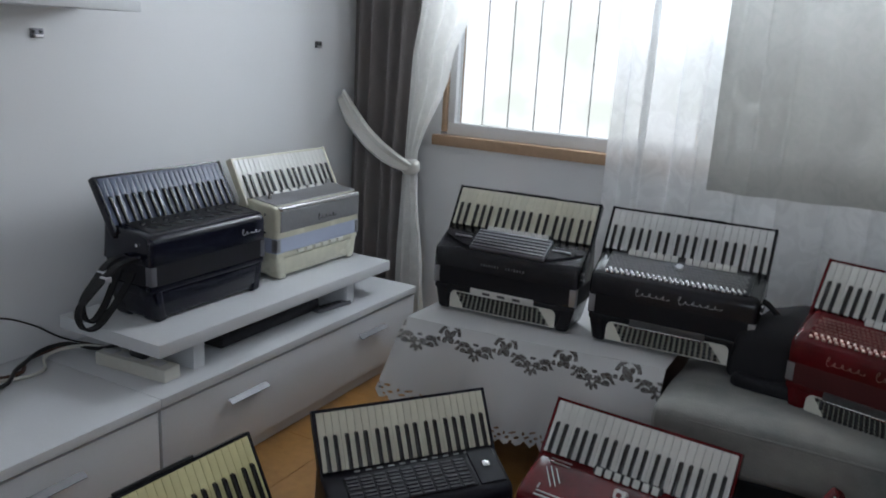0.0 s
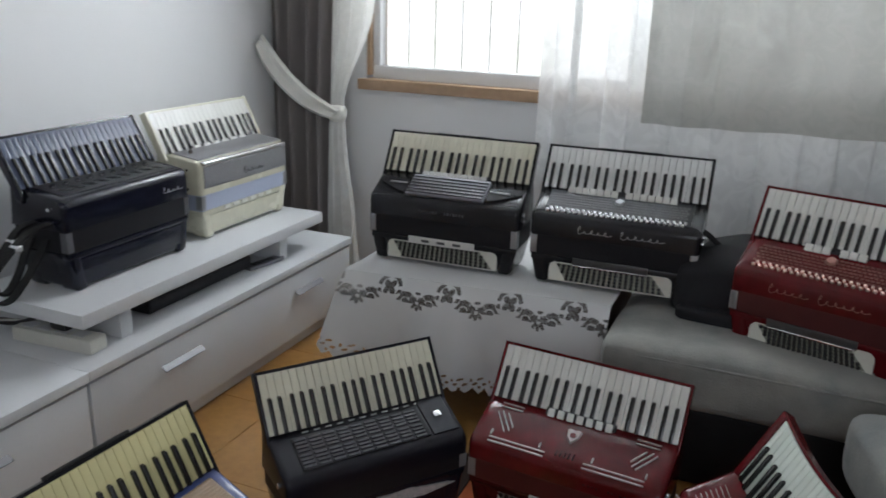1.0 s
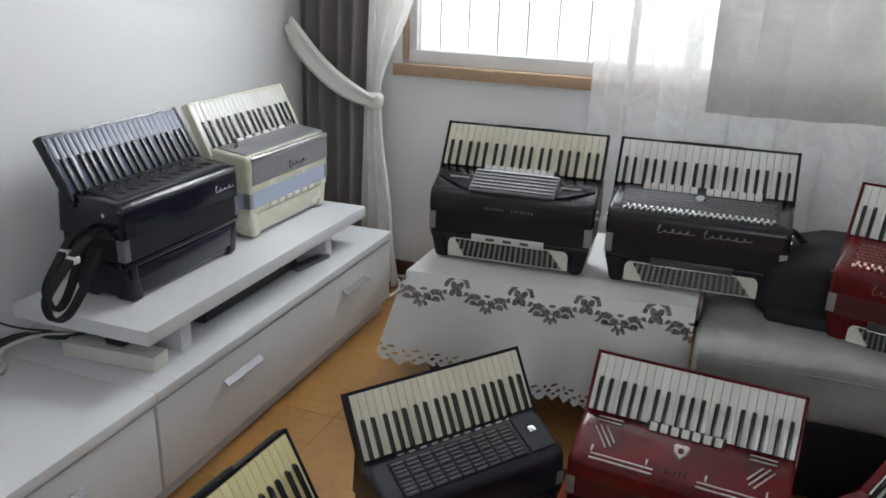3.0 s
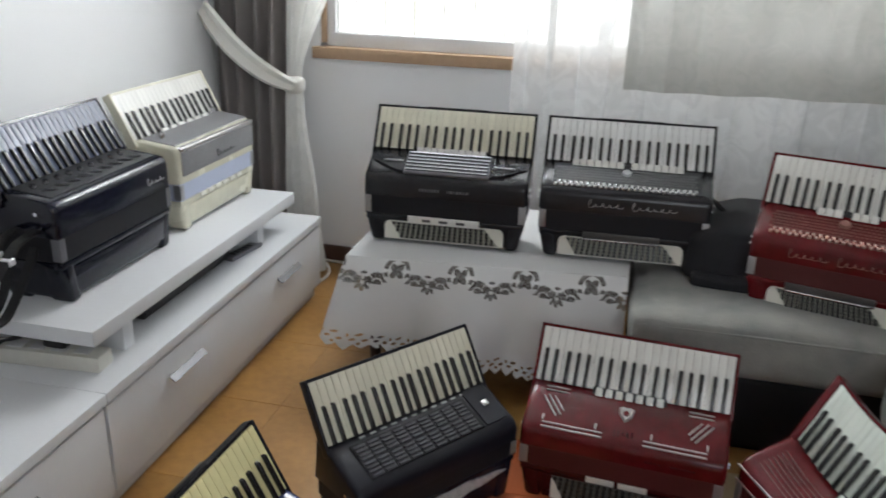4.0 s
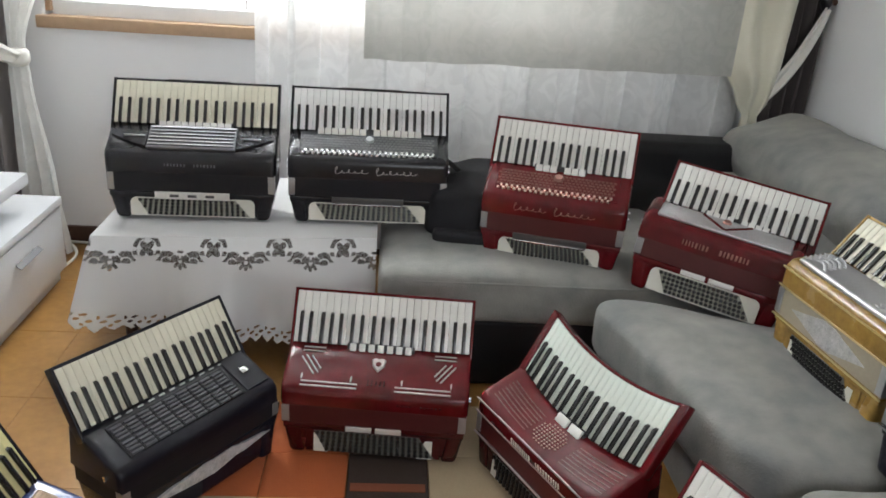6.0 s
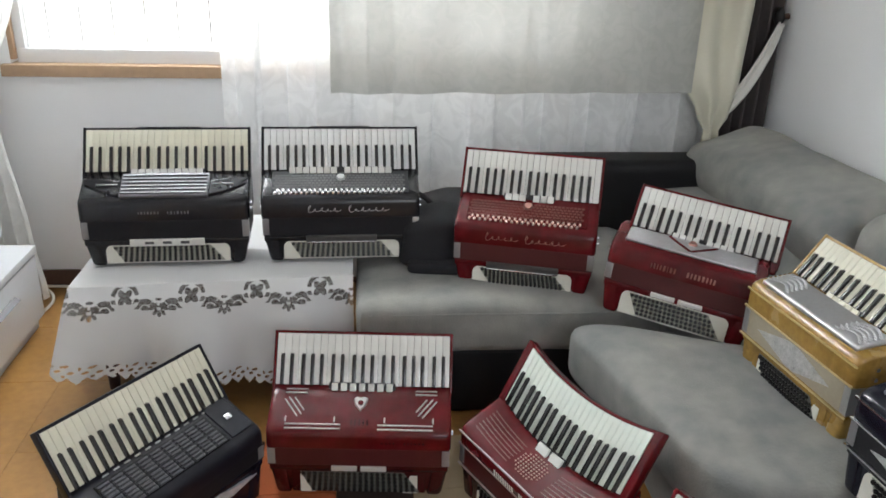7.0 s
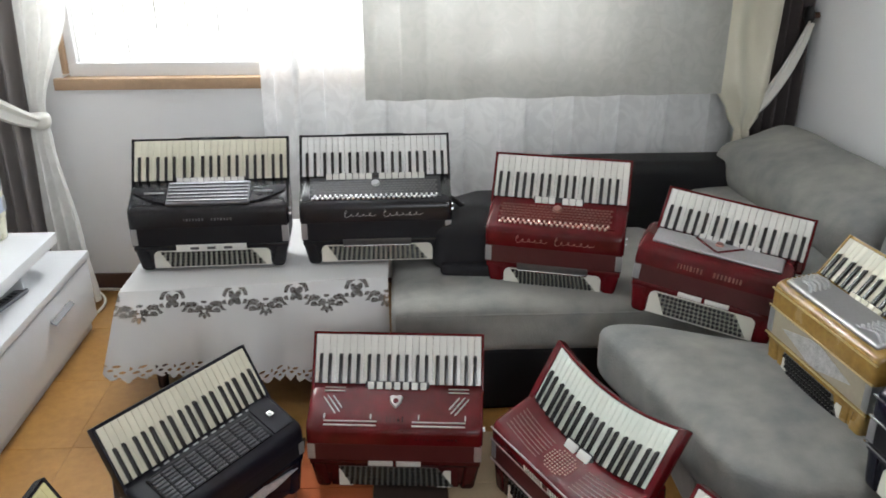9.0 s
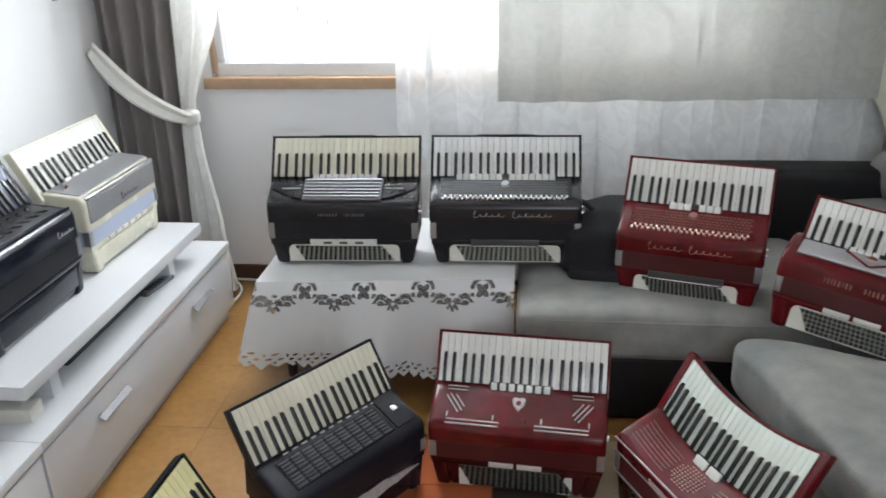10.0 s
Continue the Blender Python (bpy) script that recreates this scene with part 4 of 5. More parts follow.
    for x, inset in xs:
        ring = []
        for y, zz in prof:
            p = Vector((y, zz))
            p += (mid - p).normalized() * inset if zz > zt + 0.002 else Vector((0.0, 0.0))
            ring.append(bm.verts.new((x, max(p.x, inset * 0.8), p.y)))
        rings.append(ring)
    for a, b in zip(rings, rings[1:]):
        for i in range(len(prof)):
            j = (i + 1) % len(prof)
            bm.faces.new((a[i], b[i], b[j], a[j]))
    bm.faces.new(rings[0])
    bm.faces.new(rings[-1][::-1])
    tb = lay("treble_box", bm, body)
    ang = math.atan2(g1[1] - g0[1], g1[0] - g0[0])
    gl = math.hypot(g1[0] - g0[0], g1[1] - g0[1])
    G = Matrix.Translation((0, g0[0], g0[1])) @ Matrix.Rotation(ang, 4, 'X')     # grille plane: x along, y up the slope, z out

    def on_grille(nm, bm, mat, parent=None, lab=""):
        bm.transform(G)
        return lay(nm, bm, mat, parent or tb, lab)

    if grille == "pleats":            # raised ribbed centre with two side wings
        c = on_grille("grille", box(bmesh.new(), -0.135, -0.008, -0.002, 0.135, gl - 0.022, 0.014, 0.006, 3), "grey_grille", None, "dark ribbed grille")
        for k in range(6):
            y = 0.000 + k * (gl - 0.04) / 5
            on_grille("rib", box(bmesh.new(), -0.13, y, 0.0135, 0.13, y + 0.0060, 0.0175, 0.001, 1), "grille_black", c)
            bm = bmesh.new()
            for q in range(26):
                x = -0.125 + q * 0.010
                box(bm, x - 0.0042, y + 0.0012, 0.0172, x + 0.0042, y + 0.0046, 0.0188)
            tagged(on_grille("bead_strip", bm, "chrome" if k < 3 else "pewter", c, "row of small metal beads"), kind="stuff")
        for sx in (-1, 1):
            pts = [(0.138, -0.002), (0.165, 0.006), (0.205, 0.028), (w - 0.010, 0.056), (w - 0.008, 0.080), (0.21, 0.078), (0.17, 0.066), (0.138, 0.062)]
            bm = bmesh.new()
            a = [bm.verts.new((sx * x, y, 0.0)) for x, y in pts]
            b = [bm.verts.new((sx * x, y * 0.92 + 0.003, 0.010 - 0.05 * (x - 0.128))) for x, y in pts]
            bm.faces.new(b)
            for i in range(len(pts)):
                j = (i + 1) % len(pts)
                bm.faces.new((a[i], a[j], b[j], b[i]))
            bmesh.ops.recalc_face_normals(bm, faces=bm.faces)
            wing = on_grille("wing", bm, "black_lacquer", c, "curved glossy black wing")
            # the glossy wing's bright streak of reflection, built as a silver strip
            x0, x1 = sorted((sx * 0.145, sx * (w - 0.05)))
            on_grille("wing_streak", box(bmesh.new(), x0, 0.044, 0.004, x1, 0.049, 0.0125, 0.002, 1), "silver_grille", wing, "silver strip standing for the wing's bright highlight")
    elif grille == "lattice":         # fretted metal with small scales and a bright lower edge
        c = on_grille("grille", box(bmesh.new(), -w + 0.035, 0.004, -0.002, w - 0.035, gl - 0.012, 0.003, 0.001, 1), "grille_black" if body.startswith("black") else body, None, "fretted metal grille")
        bm = bmesh.new()
        n_c = int((W - 0.08) / 0.0125)
        for r in range(6):
            for k in range(n_c):
                x = -w + 0.042 + (k + 0.5 * (r % 2)) * 0.0125
                y = 0.024 + r * 0.0115
                if y < gl - 0.016 and x < w - 0.04:
                    box(bm, x - 0.0048, y - 0.0040, 0.003, x + 0.0048, y + 0.0040, 0.0042)
        tagged(on_grille("fretwork", bm, "fret_dark" if body.startswith("black") else "fret_red", c), kind="stuff")
        bm = bmesh.new()
        n_c = int((W - 0.08) / 0.017)
        for r in range(2):
            for k in range(n_c):
                x = -w + 0.045 + (k + 0.5 * r) * 0.017
                if x < w - 0.045:
                    cylinder(bm, (x, 0.004 + r * 0.011, 0.002), (x, 0.004 + r * 0.011, 0.0075), 0.0065, 8, 0.004)
        tagged(on_grille("stud_border", bm, "chrome" if body.startswith("black") else "stud_rose", c, "row of bright studs"), kind="stuff")
        bm = cylinder(bmesh.new(), (0, gl * 0.62, 0.0), (0, gl * 0.62, 0.010), 0.018, 8, 0.012)
        on_grille("emblem", bm, "rose_metal" if body == "red" else "pewter", c, "small metal emblem")
    elif grille == "panel":           # long rounded metal panel with a chevron
        c = on_grille("grille", box(bmesh.new(), -w + 0.035, 0.006, -0.002, w - 0.035, gl - 0.022, 0.010, 0.008, 3), grille_mat, None, "ribbed metal grille")
        for k in range(9):
            y = 0.014 + k * (gl - 0.05) / 8
            on_grille("rib", box(bmesh.new(), -w + 0.045, y, 0.0095, w - 0.045, y + 0.0035, 0.0115, 0.001, 1), grille_mat, c)
        for sx in (-1, 1):
            bm = box(bmesh.new(), 0, -0.004, 0.008, 0.090, 0.004, 0.014, 0.002, 1)
            bm.transform(Matrix.Translation((0, 0.018, 0)) @ Matrix.Rotation(math.pi / 2 - sx * 0.9, 4, 'Z'))
            on_grille("chevron", bm, body, c)
        on_grille("emblem", cylinder(bmesh.new(), (0, gl * 0.6, 0.010), (0, gl * 0.6, 0.016), 0.014, 12, 0.010), "rose_metal", c, "small round emblem")
    elif grille == "speed_lines":     # chrome lines and a shield
        for sx in (-1, 1):
            for k in range(2):
                on_grille("trim_line", box(bmesh.new(), *(sorted((sx * 0.05, sx * 0.20))[0], -0.012 + k * 0.013, -0.003, sorted((sx * 0.05, sx * 0.20))[1], -0.0085 + k * 0.013, 0.003)), "worn_silver")
                on_grille("trim_line", box(bmesh.new(), sorted((sx * 0.15, sx * 0.21))[0], gl - 0.034 + k * 0.012, 0, sorted((sx * 0.15, sx * 0.21))[1], gl - 0.031 + k * 0.012, 0.003), "worn_silver")
            for k in range(3):
                bm = box(bmesh.new(), -0.034 + 0.009 * (k == 2), -0.0017, 0, 0.034 - 0.009 * (k == 2), 0.0017, 0.003)
                bm.transform(Matrix.Translation((sx * (0.190 - 0.011 * k), gl * 0.45 + 0.006 * (k - 1), 0)) @ Matrix.Rotation(sx * 0.95, 4, 'Z'))
                on_grille("trim_line", bm, "worn_silver")
            on_grille("trim_post", box(bmesh.new(), sx * 0.20 - 0.002, 0.010, 0, sx * 0.20 + 0.002, 0.026, 0.004), "worn_silver")
            on_grille("trim_post", box(bmesh.new(), sx * 0.068 - 0.002, 0.010, 0, sx * 0.068 + 0.002, 0.026, 0.004), "worn_silver")
        bm = bmesh.new()
        pts = [(-0.020, 0.018), (-0.012, 0.023), (0, 0.020), (0.012, 0.023), (0.020, 0.018), (0.016, -0.004), (0, -0.024), (-0.016, -0.004)]
        a = [bm.verts.new((x, gl * 0.52 + y, 0)) for x, y in pts]
        b = [bm.verts.new((x * 0.85, gl * 0.52 + y * 0.85, 0.006)) for x, y in pts]
        bm.faces.new(b)
        for i in range(8):
            bm.faces.new((a[i], a[(i + 1) % 8], b[(i + 1) % 8], b[i]))
        sh = on_grille("shield", bm, "worn_silver", None, "small rosy silver shield emblem")
        on_grille("shield_mark", cylinder(bmesh.new(), (0, gl * 0.52, 0.006), (0, gl * 0.52, 0.008), 0.008, 8), "red", sh)
        for k in range(5):
            on_grille("slit", box(bmesh.new(), -0.022 + k * 0.011 - 0.0015, 0.002, 0, -0.022 + k * 0.011 + 0.0015, 0.020, 0.002), "red_dark")
    elif grille == "bars":            # panes of narrow slats with a plain end
        c = on_grille("grille", box(bmesh.new(), -w + 0.05, 0.004, -0.002, w - 0.095, gl - 0.026, 0.004, 0.002, 1), "black_lacquer", None, "dark slatted grille")
        cols_n = 9
        span = (W - 0.155) / cols_n
        for k in range(cols_n):
            for r in range(2):
                for s in range(4):
                    x0 = -w + 0.055 + k * span
                    rh = (gl - 0.034) / 2
                    y0 = 0.007 + r * rh + s * rh / 4.3
                    on_grille("slat", box(bmesh.new(), x0, y0, 0.003, x0 + span - 0.006, y0 + rh / 6.5, 0.0075, 0.001, 1), "slat", c)
        on_grille("end_panel", box(bmesh.new(), w - 0.088, 0.004, -0.001, w - 0.012, gl - 0.004, 0.004, 0.002, 1), "black_satin", None, "plain satin end panel")
        for k in range(11):
            x0 = -w + 0.085 + k * 0.031
            on_grille("register_mark", box(bmesh.new(), x0, gl - 0.018, 0.0, x0 + 0.017, gl - 0.013, 0.003, 0.001, 1), "silver_grille")
        bm = bmesh.new()              # jagged silver lozenge on the bass end
        top = [(-0.20, 0.0), (-0.12, 0.012), (-0.10, 0.010), (-0.03, 0.022), (0.0, 0.019), (0.06, 0.021), (0.10, 0.010), (0.19, 0.0), (0.10, -0.012), (0.07, -0.010), (0.0, -0.022), (-0.06, -0.018), (-0.11, -0.012)]
        a = [bm.verts.new((x + 0.02, 0.001, zb * 0.72 + zz)) for x, zz in top]
        b = [bm.verts.new((x + 0.02, 0.009, zb * 0.72 + zz)) for x, zz in top]
        bm.faces.new(a)
        for i in range(len(top)):
            bm.faces.new((a[i], a[(i + 1) % len(top)], b[(i + 1) % len(top)], b[i]))
        lay("bass_lozenge", bm, "sparkle", bass_box, "jagged silver lozenge")
        bm = box(bmesh.new(), w - 0.062, gl * 0.42, 0.004, w - 0.040, gl * 0.42 + 0.018, 0.009, 0.004, 2)
        on_grille("switch", bm, "chrome", None, "small chrome switch")
    elif grille == "moulded":         # shaped silver cover with curving ridges
        c = on_grille("grille", box(bmesh.new(), -w + 0.03, -0.008, -0.004, w - 0.03, gl - 0.020, 0.012, 0.010, 3), "silver_grille", None, "moulded silver grille")
        for k in range(5):
            for sx in (-1, 1):
                bm = bmesh.new()
                for s in range(10):
                    a = s / 9
                    x = sx * (0.095 + a * (w - 0.135))
                    y = 0.006 + k * 0.013 + 0.018 * math.sin(a * math.pi)
                    box(bm, x - 0.006, y, 0.011, x + 0.006, y + 0.004, 0.0155, 0.001, 1)
                on_grille("ridge", bm, "silver_grille", c)
    elif grille == "etched":          # celluloid with engraved rows of lines and a dotted diamond
        for blk, x0 in enumerate((-w + 0.035, 0.075)):
            for k in range(7):
                on_grille("engraved_line", bar_along(bmesh.new(), x0, x0 + w - 0.10, 0.010 + k * 0.012, 0.013 + k * 0.012, -0.001, 0.0016, 8), "etched")
        bm = bmesh.new()
        for r in range(9):
            for k in range(9):
                x, y = -0.005 + (k - 4) * 0.011, 0.014 + r * 0.009
                if abs(k - 4) + abs(r - 4) < 7:
                    cylinder(bm, (x, y, 0), (x, y, 0.0035), 0.0026, 5)
        tagged(on_grille("dot_field", bm, "rose_metal", None, "small metal dots"), kind="stuff")
    elif grille == "leaf":            # dark fretwork leaves under a smooth cover
        c = on_grille("grille", box(bmesh.new(), -w + 0.03, 0.006, -0.002, w - 0.03, gl - 0.012, 0.003, 0.001, 1), "grille_black", None, "black fretwork grille")
        for k in range(9):
            for sy in (-1, 1):
                bm = bmesh.new()
                tmp = bmesh.new()
                bmesh.ops.create_uvsphere(tmp, u_segments=8, v_segments=5, radius=1)
                join(bm, tmp, Matrix.Translation((-w + 0.07 + k * (W - 0.14) / 8, gl * 0.5 + sy * 0.022, 0.003)) @ Matrix.Rotation(sy * 0.7, 4, 'Z') @ Matrix.Diagonal((0.022, 0.009, 0.004, 1)))
                on_grille("leaf", bm, "black_lacquer", c)
    elif grille == "plain_silver":    # flat dark metal sheet in a bright rounded edge
        c = on_grille("grille", box(bmesh.new(), -w + 0.018, -0.004, -0.002, w - 0.012, gl - 0.014, 0.004, 0.003, 2), "pewter", None, "flat grey metal grille")
        lay("grille_front", box(bmesh.new(), -w + 0.02, -0.004, zt + 0.022, w - 0.012, 0.002, zf - 0.004, 0.0015, 1), "pewter", tb, "flat grey metal front")
        for x, yy in ((-w + 0.055, 0.5), (w - 0.05, 0.9)):
            on_grille("knob", cylinder(bmesh.new(), (x, gl * yy, 0.002), (x, gl * yy, 0.022), 0.011, 12, 0.009), "chrome", None, "chrome knob")
        for k in range(6):
            lay("bass_tab", box(bmesh.new(), -0.13 + k * 0.048, -0.001, zb - 0.014, -0.096 + k * 0.048, 0.008, zb - 0.001, 0.002, 1), "bass_white", None)
        lay("grille_edge", box(bmesh.new(), -w + 0.018, -0.006, zf - 0.005, w - 0.012, 0.016, zf + 0.013, 0.007, 3), "chrome", tb, "bright rounded edge")

    # trim lines round the body
    if trim:
        for zz in (zb - 0.003, zt + 0.003, zf - 0.008):
            lay("trim_line", box(bmesh.new(), -w + 0.001, -0.0022, zz - 0.002, w - 0.001, 0.002, zz + 0.002), trim, None, "narrow trim line")

    # maker's script as plain strokes
    if logo:
        lw, lh, lx, mat, style = logo
        zm = lerp(zt, zf, 0.46)
        rnd = random.Random(int(W * 1000) + len(label))
        if style == "script":         # one looping stroke with tall first and middle letters
            script_y = -0.0052 if grille == "plain_silver" else -0.0012
            for wa, wb in ((0.0, 0.40), (0.50, 1.0)) if lw > 0.15 else ((0.0, 1.0),):
                pts, turns = [], max(3, int(lw * (wb - wa) / 0.019))
                for i in range(turns * 6):
                    t = i / (turns * 6 - 1)
                    ph = t * turns * 2 * math.pi
                    tall = 1.0 if t < 0.16 else 0.34 + 0.16 * math.sin(i * 1.7 + lw * 90)
                    up = lh * 0.5 * tall * math.sin(ph) + lh * 0.22 * (tall - 0.4)
                    pts.append((lx - lw / 2 + lw * lerp(wa, wb, t) + 0.006 * math.cos(ph) + 0.35 * up, script_y, zm + up))
                tube("script", pts, 0.0009, M[mat], tb, "slanting metal script", 2)
        else:
            x = lx - lw / 2
            while x < lx + lw / 2:
                sw = rnd.uniform(0.0025, 0.0065)
                if abs(x - lx + 0.01) > 0.011:
                    bm = box(bmesh.new(), x, -0.0018, zm - lh / 2, x + sw, 0.001, zm + lh / 2, 0.0008, 1)
                    lay("letter_bar", bm, mat, tb)
                x += sw + 0.0055

    # keyboard: board leaning back, white keys, black keys
    k0, k1 = Vector((kx, kb - 0.004, zg - 0.006)), Vector((kx, kt, zk))     # the keyboard may sit off the middle
    kd = (k1 - k0)
    kl = kd.length
    ka = math.atan2(kd.z, kd.y)
    K = Matrix.Translation(k0) @ Matrix.Rotation(ka, 4, 'X')       # keyboard plane: x along, y up the keys, z out to the front
    cells = 12 if sag else 1
    bm = bmesh.new()
    if sag:
        bar_along(bm, -kw, kw, -0.03, kl, -0.022, -0.004, cells)
    else:
        box(bm, -kw, -0.03, -0.022, kw, kl, -0.004, 0.008, 3)
    bm.transform(K)
    board = lay("keyboard", bm, board_mat, None, "leaning keyboard")
    for sx in (-1, 1):
        x0, x1 = (-kw - 0.002, -kw + cheek) if sx < 0 else (kw - cheek, kw + 0.002)
        bm = box(bmesh.new(), x0, -0.02, -0.02, x1, kl + 0.004, 0.008, min(0.006, cheek * 0.45), 3)
        bm.transform(K)
        lay("keyboard_cheek", bm, board_mat, board)
    bm = bar_along(bmesh.new(), -kw + 0.004, kw - 0.004, kl - 0.003, kl + 0.004, -0.020, 0.003, cells)
    bm.transform(K)
    lay("keyboard_lip", bm, board_mat, board)
    if top_rail:
        bm = box(bmesh.new(), -0.10, kl + 0.003, -0.02, 0.10, kl + 0.010, -0.006, 0.003, 2)
        bm.transform(K)
        lay("strap_bracket", bm, "plastic_black", board, "black strap bracket")
    pitch = (2 * kw - 2 * cheek - 0.001) / whites
    bm = box(bmesh.new(), -pitch / 2 + 0.0003, 0.004, -0.004, pitch / 2 - 0.0003, kl - 0.004, 0.006, 0.0016, 2)
    wmesh = mesh_of("white_key", bm, M[key], True)
    bl_len = kl * 0.615
    bm = box(bmesh.new(), -0.0052, 0.002, 0.0, 0.0052, bl_len, 0.013, 0.0026, 2)
    for v in bm.verts:
        if v.co.z > 0.008 and v.co.y > bl_len * 0.6:
            v.co.y -= 0.006
    bmesh_black = mesh_of("black_key", bm, M[black], True)
    for i in range(whites):
        x = -kw + cheek + 0.0005 + (i + 0.5) * pitch
        spread = (-0.135, 0.135, 0, -0.27, 0.0, 0.27, 0)[(i + start) % 7]
        for nm, me, on, xx in (("white_key", wmesh, True, x), ("black_key", bmesh_black, WHITE_PATTERN[(i + start) % 7] and i < whites - 1, x + (0.5 + spread) * pitch)):
            if not on:
                continue
            off = sag * (1 - (xx / w) ** 2)
            if sag:                   # keys of a curved keyboard are cut askew
                lean = 2 * sag * xx / (w * w) * (math.sin(ka) + 0.4 * math.cos(ka))
                me = me.copy()
                for v in me.vertices:
                    v.co.y += lean * v.co.x
            ob = new(nm, me)
            ob.parent = board
            dip = 0.0006 * math.sin(i * 12.9)
            ob.matrix_local = Matrix.Translation((0, -0.4 * off, -off)) @ K @ Matrix.Translation((xx, 0, dip))

    # register switches along the foot of the keys
    if registers:
        rw, gap = reg_w, reg_gap
        base = part("register_rail", bend(_reg_base(K, reg_x, registers, gap, reg_d)), M["plastic_black"], board)
        for i in range(registers):
            if reg_mat == "split" and i == registers // 2:
                continue
            x = reg_x + (i - (registers - 1) / 2) * gap
            bm = box(bmesh.new(), x - rw / 2, -reg_d, 0.010, x + rw / 2, 0.010, 0.0175, 0.002, 2)
            bm.transform(K)
            part("register_switch", bend(bm), M["white_key" if reg_mat == "split" else reg_mat], board)

    if strap:
        for k, oy in enumerate((0.0, 0.055)):
            cx, g = -w - 0.006, 1.55 - 0.40 * k
            pts = [(cx, 0.05 + oy, zt + 0.02), (cx - 0.05 * g, 0.045 + oy, zt + 0.012), (cx - 0.10 * g, 0.04 + oy, zt - 0.035), (cx - 0.135 * g, 0.04 + oy, 0.095),
                   (cx - 0.125 * g, 0.045 + oy, 0.040), (cx - 0.095 * g, 0.05 + oy, 0.030), (cx - 0.06 * g, 0.055 + oy, 0.065), (cx - 0.03, 0.06 + oy, zb + 0.01), (cx, 0.065 + oy, zt - 0.02)]
            sc = g
            path = []
            for i in range(len(pts) - 1):
                p0, p1, p2, p3 = (Vector(pts[max(0, min(len(pts) - 1, i + o))]) for o in (-1, 0, 1, 2))
                for q in range(6):
                    t = q / 6
                    path.append(0.5 * (2 * p1 + (p2 - p0) * t + (2 * p0 - 5 * p1 + 4 * p2 - p3) * t * t + (3 * p1 - p0 - 3 * p2 + p3) * t ** 3))
            bm = bmesh.new()
            ring = []
            for i, p in enumerate(path):
                a, b = path[max(0, i - 1)], path[min(len(path) - 1, i + 1)]
                nrm = (b - a).cross(Vector((0, 1, 0))).normalized() * 0.0035
                ring.append([bm.verts.new(p + Vector((0, e * 0.012, 0)) + q * nrm) for e, q in ((-1, -1), (1, -1), (1, 1), (-1, 1))])
            for a, b in zip(ring, ring[1:]):
                for i in range(4):
                    bm.faces.new((a[i], a[(i + 1) % 4], b[(i + 1) % 4], b[i]))
            bm.faces.new(ring[0])
            bm.faces.new(ring[-1][::-1])
            st = part("strap", bm, M["leather"], th, "black leather shoulder strap")
            bm = box(bmesh.new(), cx - 0.082 * sc, 0.027 + oy, zt - 0.024, cx - 0.068 * sc, 0.056 + oy, zt - 0.006, 0.003, 1)
            part("buckle", bm, M["steel"], st, "steel buckle")
    # side studs
    for sx in (-1, 1):
        for zz in (zt + 0.02, zf - 0.015):
            lay("side_stud", cylinder(bmesh.new(), (sx * (w - 0.004), 0.05, zz), (sx * (w + 0.006), 0.05, zz), 0.005, 8), "chrome", tb)
    return th


def _reg_base(K, reg_x, registers, gap, down):
    bm = box(bmesh.new(), reg_x - registers * gap / 2 - 0.004, -down - 0.002, -0.004, reg_x + registers * gap / 2 + 0.004, 0.012, 0.0105, 0.002, 1)
    bm.transform(K)
    return bm


def stand(x, y, z, yaw, kt=0.195, zk=0.40, rx=0.0, ry=0.0):
    """The pose of an accordion whose keyboard's upper edge has its middle at x, y, z."""
    r = pose(0, 0, 0, rx, ry, yaw)
    return Matrix.Translation(Vector((x, y, z)) - r.to_3x3() @ Vector((0, kt, zk))) @ r


accordion("accordion", stand(1.145, -0.615, 0.836, 2), "black lacquered piano accordion with ivory keys on the lace cloth", W=0.52, body="black_lacquer", z=(0.09, 0.155, 0.21, 0.28, 0.40),
          key="ivory_key", bellows="black_bellows", grille="pleats", registers=10, tabs=1, logo=(0.16, 0.009, 0.0, "grey_grille", "caps"), top_rail=True)
accordion("accordion", stand(1.70, -0.595, 0.836, 1), "black lacquered piano accordion with pearl keys and silver fretwork", W=0.512, body="black_lacquer", z=(0.09, 0.155, 0.21, 0.28, 0.40),
          key="pearl_key", grille="lattice", registers=15, reg_mat="split", tabs=1, tab_mat="fret_dark", logo=(0.26, 0.026, 0.02, "silver_grille", "script"), top_rail=True)
accordion("accordion", stand(2.331, -0.768, 0.797, -17), "red piano accordion with fretted grille standing on the sofa", W=0.45, whites=22, body="red", z=(0.085, 0.145, 0.20, 0.275, 0.40),
          bellows="red_bellows", grille="lattice", registers=7, reg_mat="split", tabs=1, tab_mat="fret_dark", logo=(0.25, 0.028, 0.0, "rose_metal", "script"))
accordion("accordion", stand(2.826, -1.065, 0.728, -29, zk=0.36, rx=-6, ry=6) @ pose(-0.024, 0, 0), "red piano accordion with silver grille leaning on the sofa", W=0.445, KW=0.435, kx=0.024, whites=21, body="red",
          bellows="red_bellows", grille="panel", z=(0.10, 0.155, 0.205, 0.25, 0.36), registers=9, reg_w=0.018, reg_gap=0.020, reg_mat="split", tabs=2, logo=(0.19, 0.016, 0.0, "rose_metal", "caps"), arch=False)
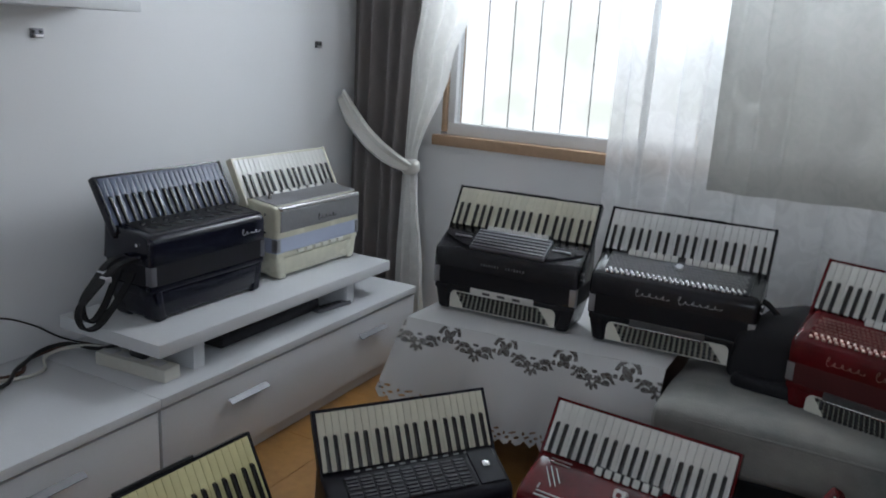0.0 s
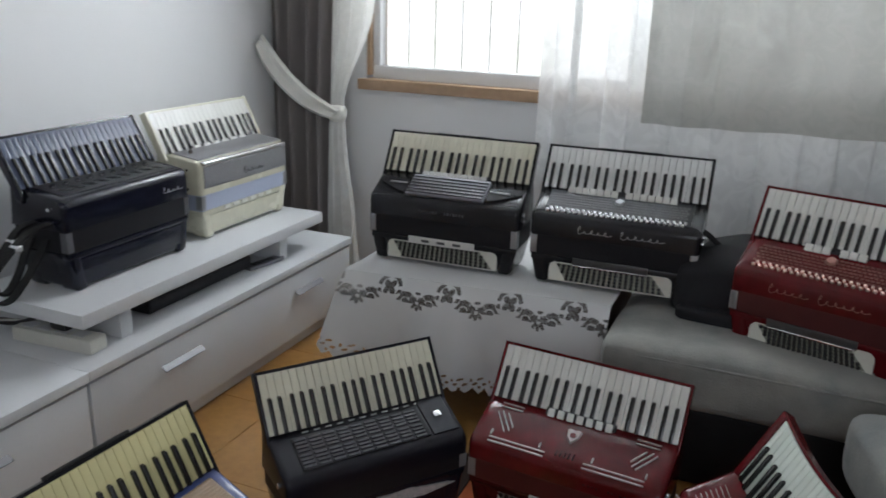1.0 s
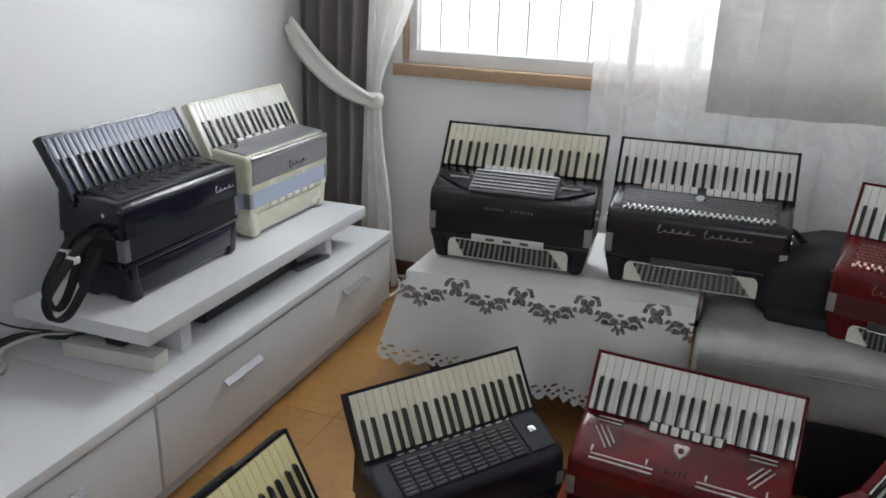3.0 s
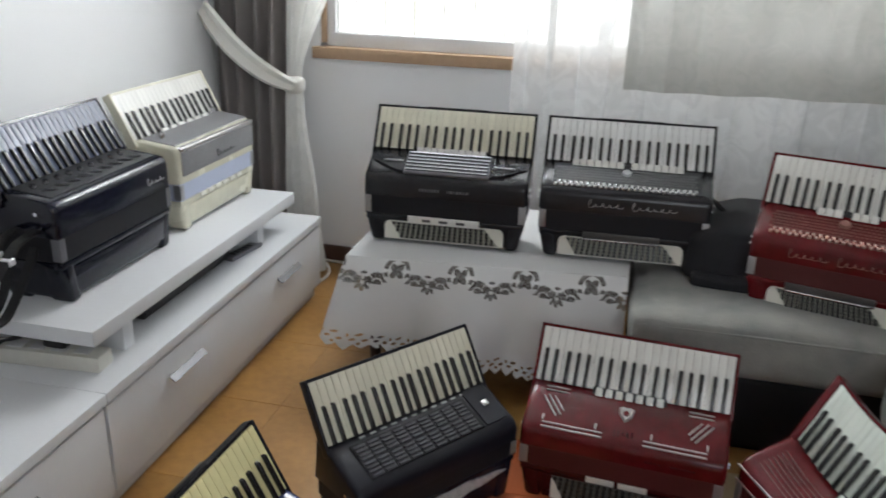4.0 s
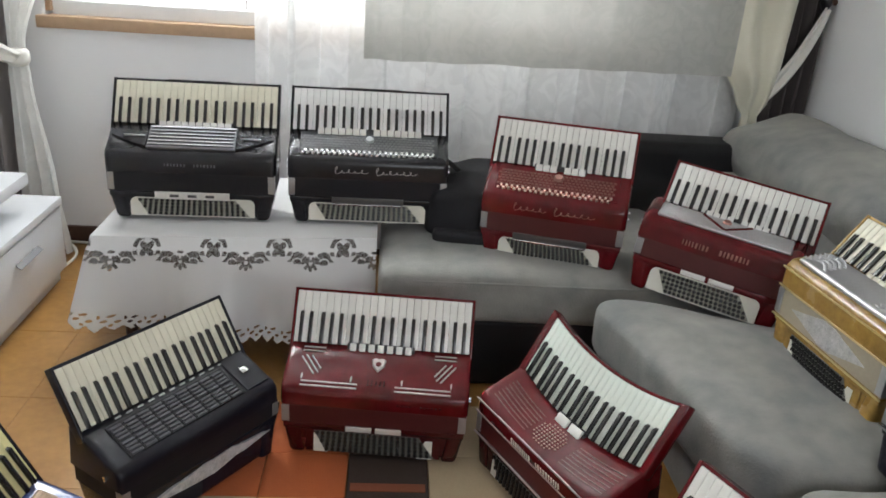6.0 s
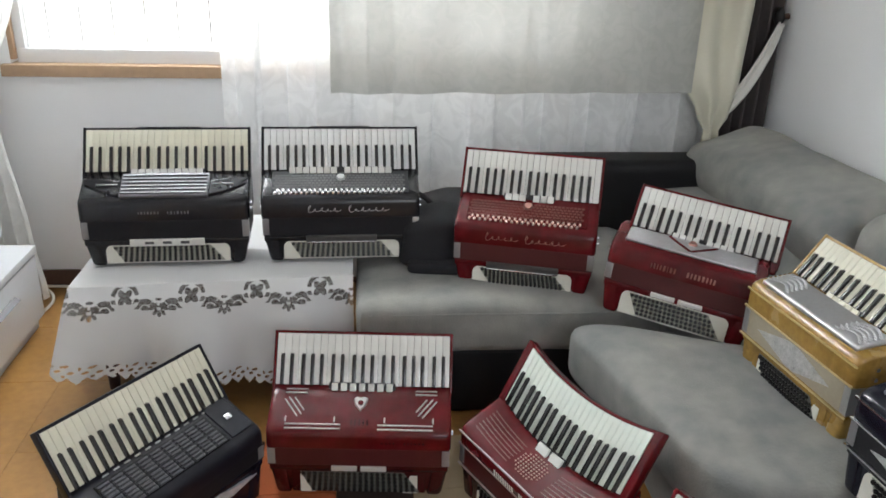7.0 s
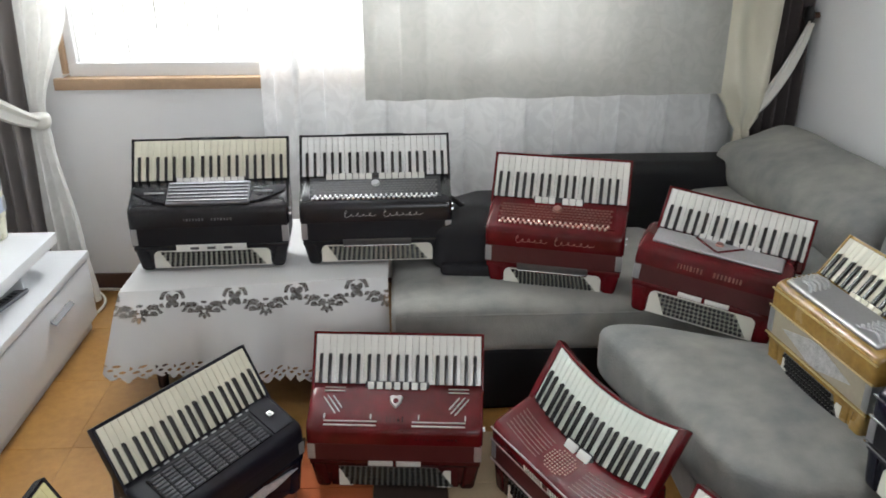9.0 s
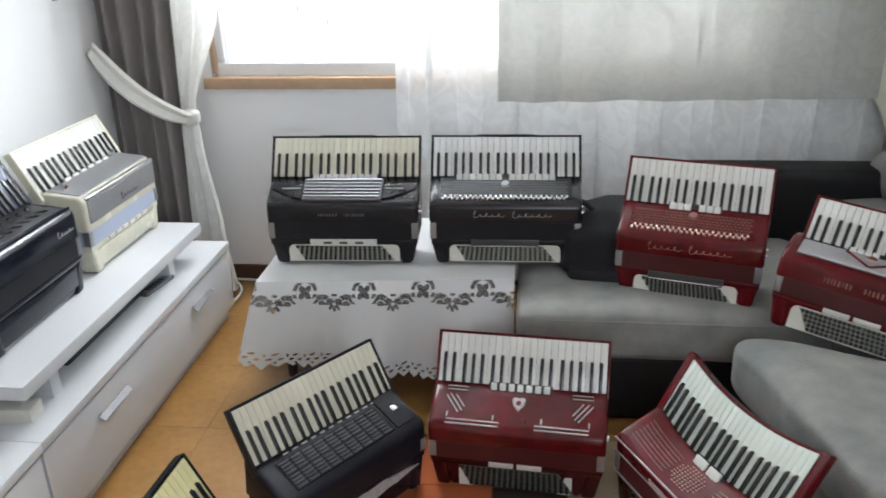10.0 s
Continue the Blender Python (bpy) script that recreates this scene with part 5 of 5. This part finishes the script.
accordion("accordion", stand(1.178, -1.477, 0.40, 53.6, kt=0.22, zk=0.398), "dark blue-black piano accordion with ivory keys and slatted grille", W=0.49, body="black_satin",
          lower="navy_lacquer", z=(0.12, 0.165, 0.205, 0.27, 0.398), kt=0.22, kb=0.14, depth=0.188, key="ivory_key", grille="bars", registers=0, bass="")
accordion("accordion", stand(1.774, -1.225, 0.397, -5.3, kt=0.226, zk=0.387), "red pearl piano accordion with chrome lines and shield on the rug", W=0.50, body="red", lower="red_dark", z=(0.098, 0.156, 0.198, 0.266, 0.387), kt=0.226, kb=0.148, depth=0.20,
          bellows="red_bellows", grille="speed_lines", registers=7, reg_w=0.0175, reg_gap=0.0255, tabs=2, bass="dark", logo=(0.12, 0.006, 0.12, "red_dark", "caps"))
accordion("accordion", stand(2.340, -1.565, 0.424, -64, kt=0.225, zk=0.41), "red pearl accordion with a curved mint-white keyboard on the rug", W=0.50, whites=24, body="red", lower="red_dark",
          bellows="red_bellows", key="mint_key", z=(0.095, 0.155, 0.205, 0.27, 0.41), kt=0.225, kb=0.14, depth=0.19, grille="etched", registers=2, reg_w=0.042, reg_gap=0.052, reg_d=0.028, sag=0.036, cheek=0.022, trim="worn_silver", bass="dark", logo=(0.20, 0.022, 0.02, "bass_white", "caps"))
accordion("accordion", stand(0.985, -2.13, 0.42, 86), "blue pearl accordion with yellowed keys and tan grille on the floor", W=0.50, body="blue_pearl", board_mat="black_lacquer", key="yellow_key",
          grille="panel", grille_mat="tan_grille", registers=7, bass="white", top_rail=True)
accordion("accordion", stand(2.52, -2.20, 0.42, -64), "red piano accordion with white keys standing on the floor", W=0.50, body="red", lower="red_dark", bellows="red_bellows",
          grille="speed_lines", registers=5, bass="dark")
accordion("accordion", stand(2.990, -1.632, 0.764, -83, zk=0.36), "gold pearl piano accordion with moulded silver grille on the sofa", W=0.42, KW=0.40, whites=20, body="gold",
          bellows="gold_bellows", key="ivory_key", grille="moulded", registers=5, reg_mat="ivory_key", z=(0.10, 0.175, 0.235, 0.265, 0.36), trim="gold_trim", bass="dark", figure=True)
accordion("accordion", stand(2.980, -2.145, 0.772, -84, zk=0.36), "black sparkling piano accordion with silver trim on the sofa", W=0.42, whites=21, body="navy_lacquer",
          grille="panel", registers=5, z=(0.10, 0.16, 0.22, 0.26, 0.36), bass="white", trim="chrome", figure=True)
# black celluloid; its blue reflections are put into the navy body and blue keys
accordion("accordion", stand(0.165, -1.362, 0.887, 89.5, kt=0.226, zk=0.415), "glossy black piano accordion with dark keys and a shoulder strap", KW=0.515, cheek=0.010, W=0.495, body="navy_lacquer",
          key="blue_glare_key", z=(0.115, 0.18, 0.255, 0.285, 0.415), kb=0.152, kt=0.226, depth=0.206, corner="grey_grille", grille="leaf", registers=0, logo=(0.085, 0.024, 0.17, "silver_grille", "script"), bass="", strap=True, trim=None)
accordion("accordion", stand(0.178, -0.792, 0.889, 89, kt=0.205, zk=0.415), "cream piano accordion with grey metal grille and pale blue bellows", KW=0.53, cheek=0.010, W=0.495, whites=21, body="cream",
          key="white_key", z=(0.10, 0.155, 0.255, 0.285, 0.415), kb=0.14, kt=0.205, depth=0.19, grille="plain_silver", bellows="blue_bellows", registers=6, reg_mat="white_key", reg_w=0.032, reg_gap=0.05, reg_d=0.02,
          logo=(0.11, 0.026, 0.03, "plastic_black", "script"), bass="", tabs=None, reg_x=0.02)

# ---- floor tiles, last ----
T, J = 0.40, 0.0016
tile_mesh = mesh_of("tile", box(bmesh.new(), J / 2, J / 2, -0.004, T - J / 2, T - J / 2, 0.0, 0.0006, 1), M["tile"], False)
for i in range(int(RW / T) + 1):
    for j in range(int(RD / T) + 1):
        ob = new("tile", tile_mesh)
        ob.parent = floor
        ob.location = (i * T - 0.06, -(j + 1) * T + 0.02, -0.002 - 0.0004 * ((i * 7 + j * 3) % 3))
